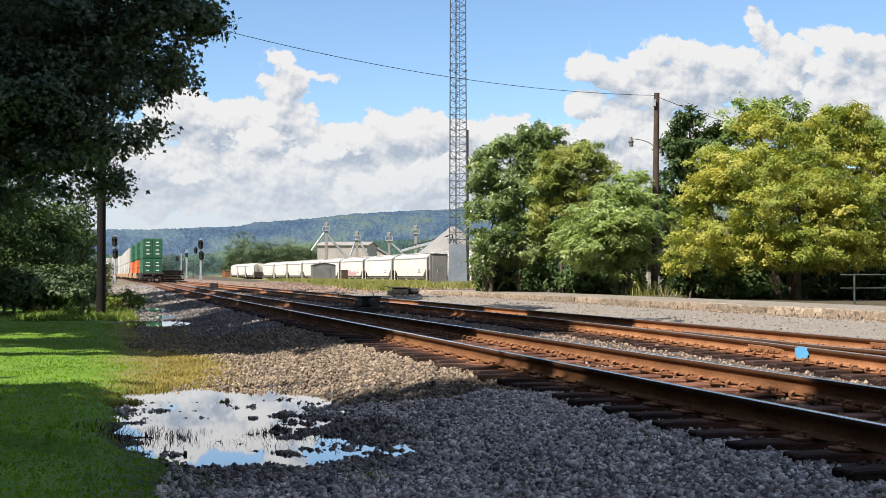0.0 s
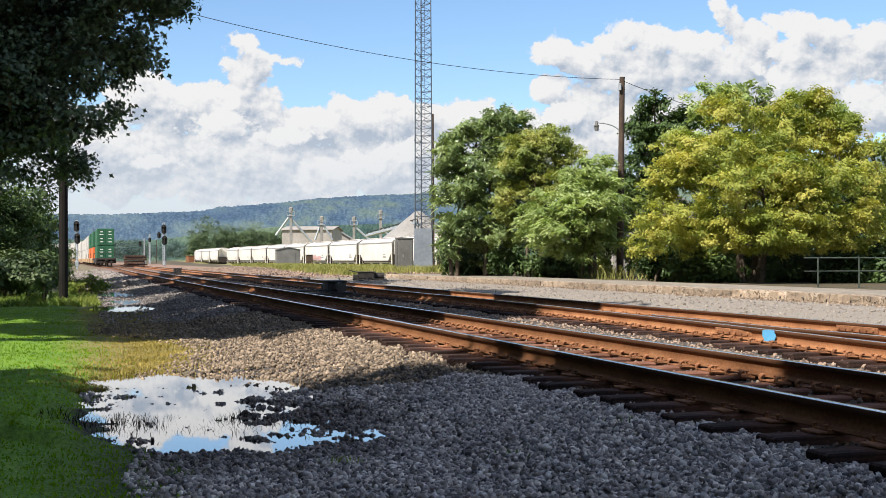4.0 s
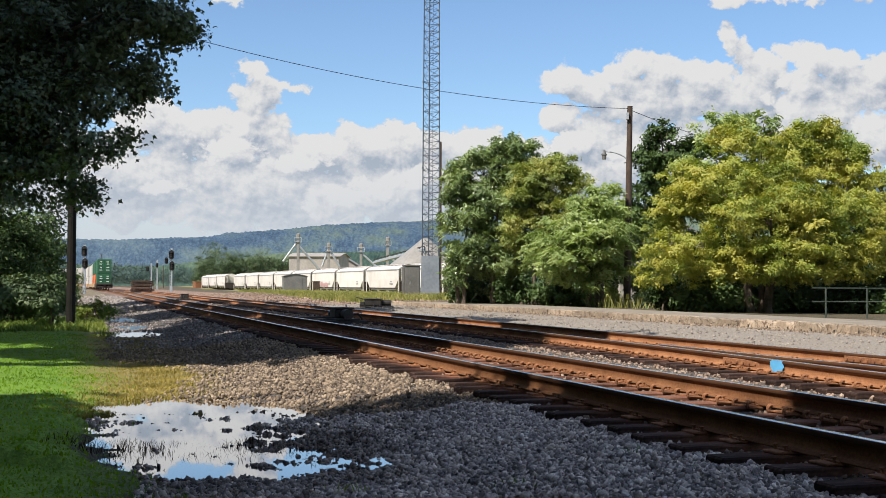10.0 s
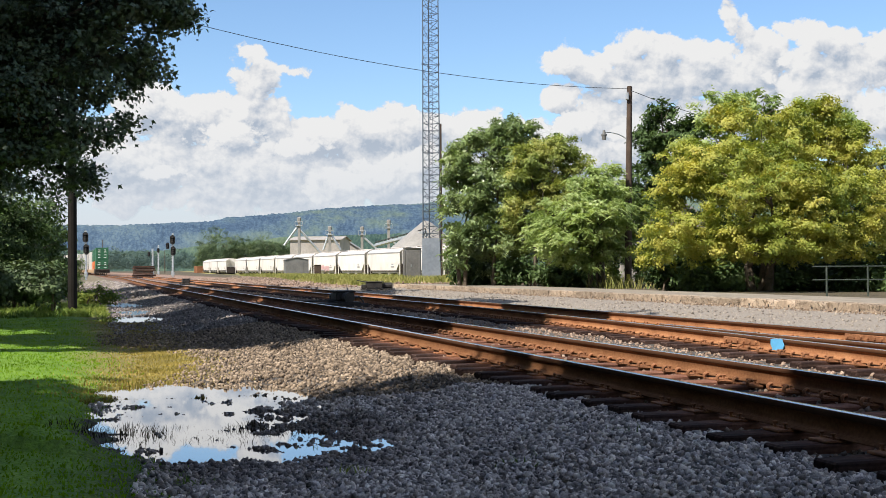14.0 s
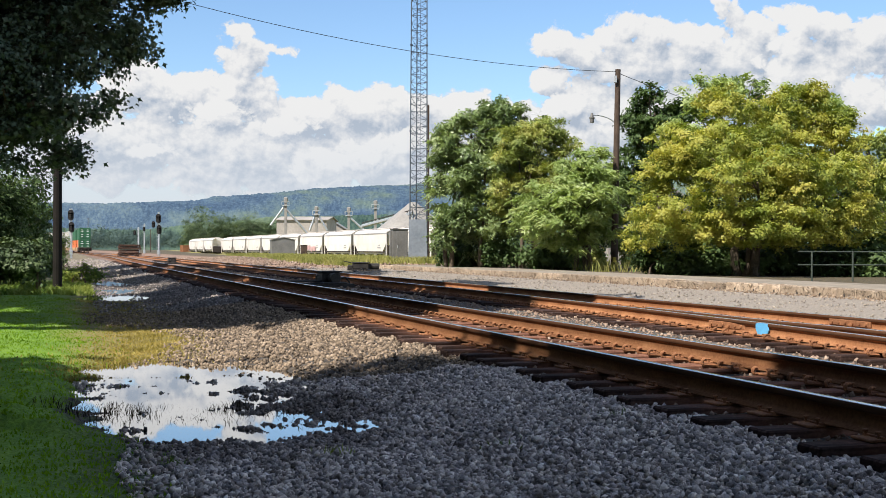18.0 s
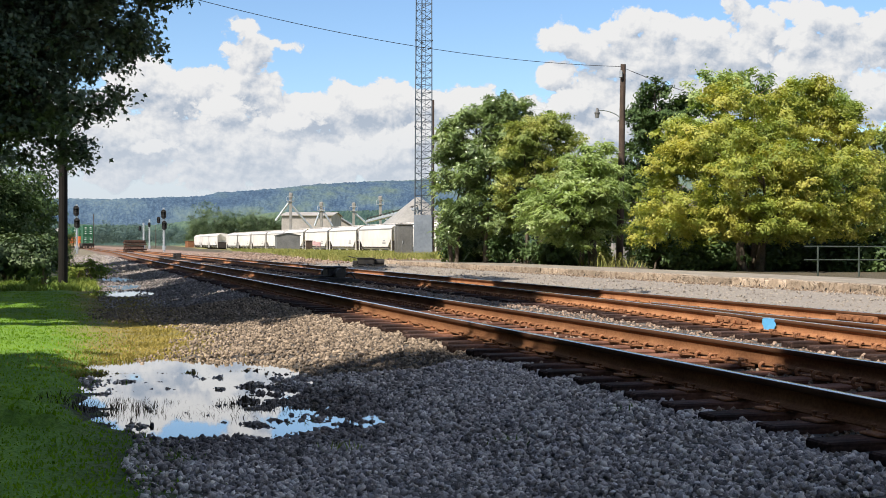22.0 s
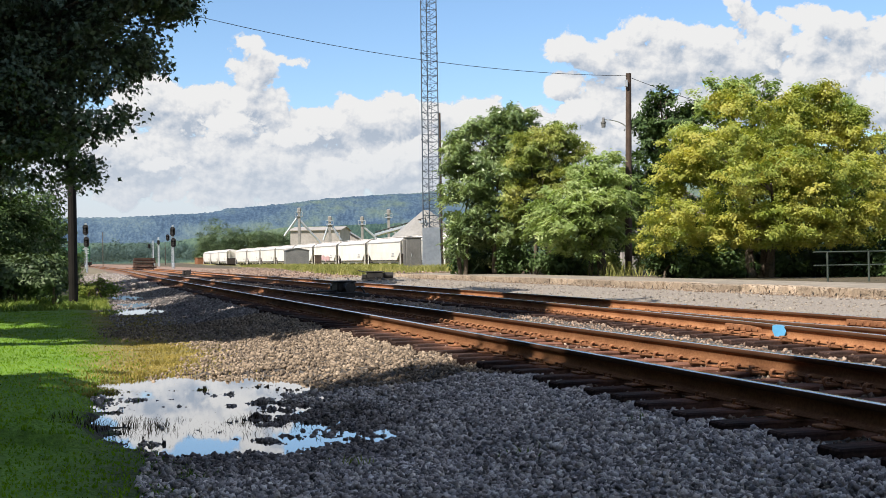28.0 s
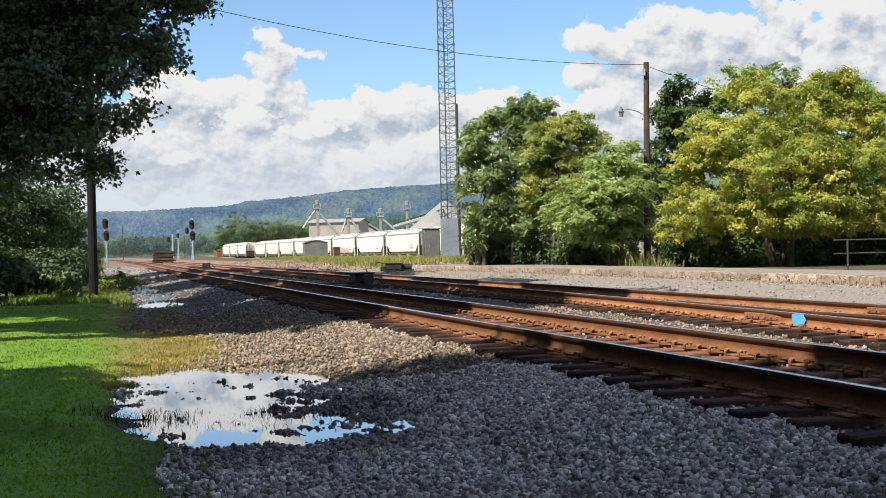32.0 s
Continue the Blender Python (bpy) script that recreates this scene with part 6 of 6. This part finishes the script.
# ---- covered hopper cars in the yard ----
def build_hopper(at, seed, first=None):
    if first is not None:
        return copy_thing(first, at)
    car = thing("hopper_car", at, "white covered grain hopper car parked in the yard", "hopper car", "parked hopper cars")
    length = 16.6
    prof = [(-1.3, 1.25), (-1.55, 1.75), (-1.6, 2.9), (-1.6, 4.1), (-1.45, 4.38), (-0.8, 4.66), (0.8, 4.66), (1.45, 4.38), (1.6, 4.1), (1.6, 2.9), (1.55, 1.75), (1.3, 1.25)]
    n = len(prof)
    verts = [(x, sgn * (length / 2 - (0.3 if z > 2.8 else 2.1)), z) for sgn in (-1, 1) for x, z in prof]
    faces = [(j, (j + 1) % n, n + (j + 1) % n, n + j) for j in range(n)]
    bm = bmesh.new()
    vs = [bm.verts.new(v) for v in verts]
    for f in faces:
        bm.faces.new([vs[i] for i in f])
    bm.faces.new(vs[:n])
    bm.faces.new(list(reversed(vs[-n:])))
    bmesh.ops.recalc_face_normals(bm, faces=bm.faces)
    part("body", bm, M_WHITE, car)
    for x in (-1.61, 1.61):
        part("top_chord", boxed((x, 0, 4.12), (0.08, length - 0.5, 0.14), 0.01), M_STENCIL, car, "grey top chord")
        part("side_sill", boxed((x * 0.95, 0, 1.72), (0.08, length - 0.6, 0.16), 0.01), M_UNDER, car, "dark side sill")
        for y in (-length / 2 + 0.32, length / 2 - 0.32):
            part("end_post", boxed((x * 0.98, y, 2.6), (0.1, 0.14, 2.9), 0.01), M_WHITE, car)
    for y in (-length / 2 + 0.24, length / 2 - 0.24):
        part("end_sheet", boxed((0, y, 1.9), (2.9, 0.06, 1.4), 0.0), M_UNDER, car, "dark slope sheet end")
    bm = bmesh.new()
    box(bm, (0, 0, 4.82), (0.7, length - 1.2, 0.05))
    for y in np.linspace(-6.5, 6.5, 9):
        box(bm, (0, y, 4.76), (0.9, 0.12, 0.1))
    part("roof_walk", bm, M_WHITE, car, "grated roof walkway")
    for y in (-4.6, 0, 4.6):
        bm = bmesh.new()
        got = bmesh.ops.create_cone(bm, cap_ends=True, segments=4, radius1=0.6, radius2=2.2, depth=1.0)["verts"]
        bmesh.ops.transform(bm, matrix=pose(0, y, 0.95, 0, 0, 45), verts=got)
        part("hopper_chute", bm, M_UNDER, car, "dark discharge chute")
    part("sill", boxed((0, 0, 1.2), (0.5, length - 0.4, 0.3)), M_UNDER, car)
    for y in (-length / 2 + 1.6, length / 2 - 1.6):
        truck = part("truck", boxed((0, y, 0.5), (2.1, 2.3, 0.35), 0.05), M_UNDER, car)
        for dy in (-0.85, 0.85):
            for x in (-0.75, 0.75):
                part("wheel", rod(bmesh.new(), (x - 0.07, y + dy, 0.42), (x + 0.07, y + dy, 0.42), 0.42, 0.42, 16), M_UNDER, truck)
    for y in (-length / 2 + 0.35, length / 2 - 0.35):
        part("end_ladder", rods([((-1.2, y, 1.2), (-1.2, y, 4.3)), ((-0.85, y, 1.2), (-0.85, y, 4.3))] + [((-1.2, y, h), (-0.85, y, h)) for h in np.arange(1.4, 4.3, 0.35)], 0.03, 5), M_WHITE, car)
    for y, z, w, h in ((-4.6, 2.3, 1.4, 0.16), (-4.6, 2.6, 1.0, 0.14)):
        part("marking", boxed((-1.6, y, z), (0.02, w, h)), M_STENCIL, car, "grey stencilled bar")
    return car


def build_yard():
    first = None
    way = Vector((-5.2, 17.0, 0)).normalized()
    a = Vector((-6.0, 168.5, 0))
    turn = math.degrees(math.atan2(-way.x, way.y))
    for i in range(-2, 7):
        c = a + way * (7.55 + 17.9 * i)
        first_at = pose(c.x, c.y, -0.58, 0, 0, turn)
        first = first or build_hopper(first_at, 1)
        if i > -2:
            build_hopper(first_at, 1, first)
    spur = Vector((-0.284, 0.959, 0))
    e = Vector((*sight(460, 486, 298).xy, 0)) + spur * 8.3
    for i in range(3):
        c = e + spur * 17.6 * i
        build_hopper(pose(c.x, c.y, -0.5, 0, 0, 16.5), 1, first)
    def yard_track(q, d, l, level):
        t = thing("railway_track", pose(0, 0, 0), "rusty yard track beneath the parked hopper cars", "railway track", "tracks")
        n = Vector((d.y, -d.x, 0))
        for off in (-0.75, 0.75):
            ends = [q + n * off - d * 46, q + n * off + d * l]
            extrude_profile("rail", rail_profile(), [(v.x * CT + v.y * ST, -v.x * ST + v.y * CT, level) for v in ends], M_RUST, t, closed=True)
    yard_track(a, way, 130, -0.58)
    yard_track(e, spur, 50, -0.5)
    # spray lettering on one car
    c = a + way * (7.55 + 17.9)
    mark = thing("graffiti", pose(c.x, c.y, -0.58, 0, 0, turn), "faded pink and grey spray lettering on a hopper car", "graffiti")
    rnd = random.Random(3)
    for i in range(9):
        part("stroke", boxed((-1.66, -3.4 + 0.75 * i, 2.2 + rnd.uniform(-0.15, 0.15)), (0.03, 0.55, rnd.uniform(0.5, 0.9)), 0.0), M_PINK, mark)


build_yard()


def house_bm(w, l, h, ridge, ridge_along=True):
    """A gabled block: walls and a pitched top."""
    bm = bmesh.new()
    v = [bm.verts.new(q) for q in ((-w / 2, -l / 2, 0), (w / 2, -l / 2, 0), (w / 2, l / 2, 0), (-w / 2, l / 2, 0), (-w / 2, -l / 2, h), (w / 2, -l / 2, h), (w / 2, l / 2, h), (-w / 2, l / 2, h), (0, -l / 2, ridge), (0, l / 2, ridge))]
    for f in ((0, 1, 5, 8, 4), (1, 2, 6, 5), (2, 3, 7, 9, 6), (3, 0, 4, 7), (0, 3, 2, 1)):
        bm.faces.new([v[i] for i in f])
    bm.faces.new([v[i] for i in (4, 8, 9, 7)])
    bm.faces.new([v[i] for i in (8, 5, 6, 9)])
    return bm


def roof_bm(w, l, h, ridge, over=0.4, thick=0.15):
    bm = bmesh.new()
    for sgn in (-1, 1):
        d = Vector((w / 2, 0, h - ridge)).normalized()
        e = Vector((sgn * (w / 2 + over * d.x), 0, h + over * d.z))
        r = Vector((0, 0, ridge))
        nrm = Vector((-(e - r).z, 0, (e - r).x)).normalized()
        nrm *= 1 if nrm.z > 0 else -1
        q = [r, e, e + nrm * thick, r + nrm * thick]
        lo = [bm.verts.new((*p.xz[:1], -l / 2 - over, p.z)) for p in q]
        hi = [bm.verts.new((*p.xz[:1], l / 2 + over, p.z)) for p in q]
        bm.faces.new(lo)
        bm.faces.new(list(reversed(hi)))
        for i in range(4):
            bm.faces.new((lo[i], hi[i], hi[(i + 1) % 4], lo[(i + 1) % 4]))
    bmesh.ops.recalc_face_normals(bm, faces=bm.faces)
    return bm


def grain_leg(x, top_y, dist, label, w=0.62):
    q = sight(x, top_y, dist)
    leg = thing("grain_elevator_leg", pose(q.x, q.y, -0.8), label, "grain elevator", "grain legs")
    h = q.z + 0.8
    part("shaft", boxed((0, 0, h / 2), (w, w, h), 0.02), M_LEG, leg)
    part("head", boxed((0, 0, h - 0.4), (w * 1.5, w * 1.2, 1.3), 0.2), M_LEG, leg)
    part("platform", boxed((0, 0, h - 1.8), (w * 2.8, w * 2.0, 0.12), 0.0), M_GALV, leg)
    part("guard_rail", rods([((-w * 1.4, -w, h - 0.8), (w * 1.4, -w, h - 0.8)), ((-w * 1.4, -w, h - 1.8), (-w * 1.4, -w, h - 0.8)), ((w * 1.4, -w, h - 1.8), (w * 1.4, -w, h - 0.8))], 0.06, 5), M_GALV, leg)
    return leg, h


def build_elevator():
    def block(name, x0, x1, dist, l, h_y, ridge_y, label, wall, roof, turn=0.0):
        a, b = sight(x0, 486, dist), sight(x1, 486, dist)
        w = (b - a).length
        t = thing(name, pose((a.x + b.x) / 2, dist + l / 2, 0.45, 0, 0, turn), label, "building")
        h, r = sight(0, h_y, dist).z - 0.45, sight(0, ridge_y, dist).z - 0.45
        part("wall", house_bm(w, l, h, r), wall, t)
        part("roof", roof_bm(w, l, h, r, 0.6), roof, t)
        return t, w, l, h
    # long pale shed, its ridge across the sight
    a, b = sight(566, 486, 310), sight(655, 486, 310)
    shed = thing("grain_shed", pose((a.x + b.x) / 2, 318, 0.45, 0, 0, 90 - 6), "long pale metal grain shed with a shallow roof", "building")
    w, l = 16.0, (b - a).length
    part("wall", house_bm(w, l, 8.6, 9.6), M_WALL, shed)
    part("roof", roof_bm(w, l, 8.6, 9.6, 0.5), M_WALL, shed)
    part("door", boxed((-w / 2 - 0.05, 0, 2.2), (0.1, 4.0, 4.4), 0.0), M_GREY_DOOR, shed)
    block("grain_shed", 606, 692, 332, 30, 456, 430, "pale gabled shed at the grain elevator", M_WALL, M_ROOF)
    q = sight(800, 486, 250)
    bin_ = thing("grain_bin", pose(q.x + 0.2, q.y, -1.4), "large ribbed grey grain bin with a conical roof", "grain bin")
    bm = bmesh.new()
    bmesh.ops.create_cone(bm, cap_ends=True, segments=40, radius1=7.5, radius2=7.5, depth=7.0, matrix=Matrix.Translation((0, 0, 3.5)))
    part("drum", bm, M_GALV, bin_)
    bm = bmesh.new()
    bmesh.ops.create_cone(bm, cap_ends=True, segments=40, radius1=7.9, radius2=0.6, depth=5.9, matrix=Matrix.Translation((0, 0, 9.95)))
    part("cone_roof", bm, M_ROOF, bin_)
    for z in np.arange(0.6, 6.0, 0.6):
        bm = bmesh.new()
        bmesh.ops.create_cone(bm, cap_ends=False, segments=40, radius1=7.56, radius2=7.56, depth=0.12, matrix=Matrix.Translation((0, 0, z)))
        part("rib", bm, M_GALV, bin_)
    for x, y, label in ((577, 396, "tall grain leg with slanting spouts over the shed"), (631, 412, "slim grain leg with a small head house"), (688, 413, "grain leg with a platform near its head"), (735, 401, "grain leg with railings beside the big bin")):
        leg, h = grain_leg(x, y, 285, label)
        pairs = {577: [((0, 0, h - 1.5), (-3.6, 0, h - 6.5)), ((0, 0, h - 2.5), (5.2, 1, h - 8.6))], 631: [((0, 0, h - 1), (-1.6, 0, h - 5.5)), ((0, 0, h - 1.2), (2.6, 0, h - 5.5))],
                 688: [((0, 0, h - 2), (5.0, 0, h - 6.5))], 735: [((0, 0, h - 4), (3.0, 0, h - 7))]}[x]
        for a, b in pairs:
            part("spout", rod(bmesh.new(), a, b, 0.26, 0.26, 8), M_GALV, leg)
    # conveyor gallery rising to the bin
    g = thing("conveyor", pose(0, 0, 0), "inclined steel conveyor gallery running to the grain bin", "conveyor")
    a, b = sight(712, 447, 262), sight(800, 424, 245)
    part("truss", rods([(a, b), (a + Vector((0, 0, 1.0)), b + Vector((0, 0, 1.0)))] + [(a.lerp(b, t), a.lerp(b, t) + Vector((0, 0, 1.0))) for t in np.linspace(0, 1, 12)], 0.1, 5), M_MACHINE, g)
    part("deck", rod(bmesh.new(), a + Vector((0, 0, 0.3)), b + Vector((0, 0, 0.3)), 0.4, 0.4, 6), M_GALV, g)
    part("trestle", rods([(Vector((a.x, a.y, -0.9)), a), (Vector((b.x, b.y, -0.9)), b)], 0.15, 6), M_GALV, g)
    # signal bungalow and box in the weeds
    q = sight(571, 486, 150)
    hut = thing("signal_hut", pose(q.x, q.y, 0.4, 0, 0, 12), "small grey sheet-metal signal hut in the weeds", "hut")
    part("wall", house_bm(2.9, 2.4, 2.2, 2.5), M_CABINET, hut)
    part("roof", roof_bm(2.9, 2.4, 2.2, 2.5, 0.1, 0.06), M_CABINET, hut)
    part("door", boxed((0.4, -1.22, 1.05), (0.8, 0.04, 1.9), 0.0), M_CABINET, hut)
    q = sight(609, 486, 140)
    bx = thing("relay_box", pose(q.x, q.y, 0.4, 0, 0, 12), "dark brown relay box standing in the weeds", "relay box")
    part("body", boxed((0, 0, 0.75), (0.75, 0.6, 1.5), 0.02), M_POLE, bx)
    part("lid", boxed((0, 0, 1.53), (0.85, 0.7, 0.06), 0.01), M_POLE, bx)


build_elevator()


def build_house():
    q = sight(1190, 486, 78)
    h = thing("house", pose(q.x, q.y, 0.5, 0, 0, 14), "pale house glimpsed through the trees", "house")
    part("wall", house_bm(7.0, 8.0, 3.2, 5.2), M_WALL, h)
    part("roof", roof_bm(7.0, 8.0, 3.2, 5.2, 0.4), M_ROOF, h)
    for x in (-2.0, 1.6):
        part("window", boxed((x, -4.02, 1.7), (0.9, 0.06, 1.3), 0.01), M_MACHINE, h)


build_house()


def build_ridge_farm():
    for x, y, w in ((597, 389, 14), (606, 387, 20), (617, 388, 12)):
        q = sight(x, y, 3380)
        farm = thing("farm_building", pose(q.x, q.y, q.z - 7, 0, 0, 80 + x % 7), "small white farm building on the wooded ridge", "building", "ridge farm")
        part("wall", house_bm(9, w, 10, 13), M_GREY_DOOR, farm)
        part("roof", roof_bm(9, w, 10, 13, 0.5), M_WHITE, farm)


build_ridge_farm()


def build_brown_box():
    # Plain box for a small orange-brown thing; its rim and ribs are made up.
    q = sight(402, 486, 352)
    t = thing("scrap_bin", pose(q.x, q.y, 0.4, 0, 0, 20), "small orange-brown box beside the hopper cars", "scrap bin")
    part("body", boxed((0, 0, 1.0), (2.4, 5.0, 2.0), 0.05), M_RUST, t)
    part("rim", boxed((0, 0, 2.04), (2.6, 5.2, 0.12), 0.02), M_RUST, t)
    for y in (-1.8, 0.0, 1.8):
        part("rib", boxed((-1.24, y, 1.0), (0.1, 0.16, 1.9), 0.01), M_RUST, t)


build_brown_box()


# ---- the leaving container train ----
def train_at(s):
    """Pose on the main line at a distance along it, at rail height."""
    mid = (N_NEAR + N_FAR) / 2
    slope = max(0.0, s - CURVE_FROM) / CURVE_R
    return track_pose(mid - bend(s), s, RAIL_TOP, math.degrees(math.atan(slope)))


def build_container(parent, z, col, length, name="container"):
    bm = boxed((0, 0, z + 1.295), (2.44, length, 2.59), 0.03)
    c = part(name, bm, col, parent)
    for x in (-1.235, 1.235):
        bm = bmesh.new()
        zig = []
        for i, y in enumerate(np.arange(-length / 2 + 0.4, length / 2 - 0.2, 0.3)):
            zig.append([bm.verts.new((x + math.copysign(0.03 if i % 2 else 0.0, x), y, z + h)) for h in (0.15, 2.45)])
        for q, w in zip(zig, zig[1:]):
            bm.faces.new((q[0], w[0], w[1], q[1]))
        part("corrugation", bm, col, c)
    for x in (-0.6, 0.6):
        door = part("door", boxed((x, -length / 2 - 0.02, z + 1.3), (1.12, 0.05, 2.4), 0.01), col, c)
    bm = rods([((x, -length / 2 - 0.07, z + 0.15), (x, -length / 2 - 0.07, z + 2.45)) for x in (-0.85, -0.35, 0.35, 0.85)], 0.025, 6)
    part("lock_rod", bm, col, c)
    for zz, ws in ((2.1, (0.5, 0.4)), (1.7, (0.6, 0.5)), (1.1, (0.35, 0.5)), (0.6, (0.5, 0.6))):
        for x, wd in zip((-0.6, 0.6), ws):
            part("marking", boxed((x, -length / 2 - 0.05, z + zz), (wd, 0.02, 0.13)), M_MARK, c, "pale row of unreadable marks")
    return c


def build_car(lower, upper, body, label):
    car = thing("container_car", pose(0, 0, 0), label, "railway car", "container train")
    length = 12.2
    part("well_frame", boxed((0, 0, 0.75), (2.9, 14.6, 0.8), 0.06), body, car)
    for y in (-8.0, 8.0):
        part("end_deck", boxed((0, y, 1.0), (2.7, 2.4, 0.22), 0.03), M_UNDER, car)
        truck = part("truck", boxed((0, y, 0.5), (2.2, 2.2, 0.3), 0.05), M_UNDER, car)
        for dy in (-0.8, 0.8):
            for x in (-0.75, 0.75):
                part("wheel", rod(bmesh.new(), (x - 0.07, y + dy, 0.42), (x + 0.07, y + dy, 0.42), 0.42, 0.42, 16), M_UNDER, truck)
    part("coupler", boxed((0, -9.3, 0.85), (0.3, 0.9, 0.3), 0.03), M_UNDER, car)
    part("end_rail", rods([((-1.2, -9.1, 1.1), (-1.2, -9.1, 2.0)), ((1.2, -9.1, 1.1), (1.2, -9.1, 2.0)), ((-1.2, -9.1, 1.9), (1.2, -9.1, 1.9))], 0.04, 6), M_UNDER, car)
    build_container(car, 0.36, lower, length)
    build_container(car, 2.98, upper, length)
    return car


CARS = [build_car(M_GREEN_BOX, M_GREEN_BOX, M_UNDER, "well car stacked with two green containers"),
        build_car(M_ORANGE_BOX, M_GREEN_BOX, M_TAN, "well car with a green container over an orange one")]
CARS.append(build_car(M_ORANGE_BOX, M_GREEN_BOX, M_TAN, "well car with a green container over an orange one"))
for i in range(8):
    CARS.append(build_car(M_WHITE_BOX, M_WHITE_BOX, M_TAN, "well car stacked with two white containers"))


def motions():
    for i, car in enumerate(CARS):
        walk(car, [(t, train_at(163.5 + 19.2 * i + 6.75 * t)) for t in range(0, 33, 2)])
    walk(CLOUDS_RIGHT, [(0.0, pose(0, 0, 0)), (16.0, pose(0, 0, 0, 0, 0, -0.22)), (32.0, pose(0, 0, 0, 0, 0, -0.48))])


motions()
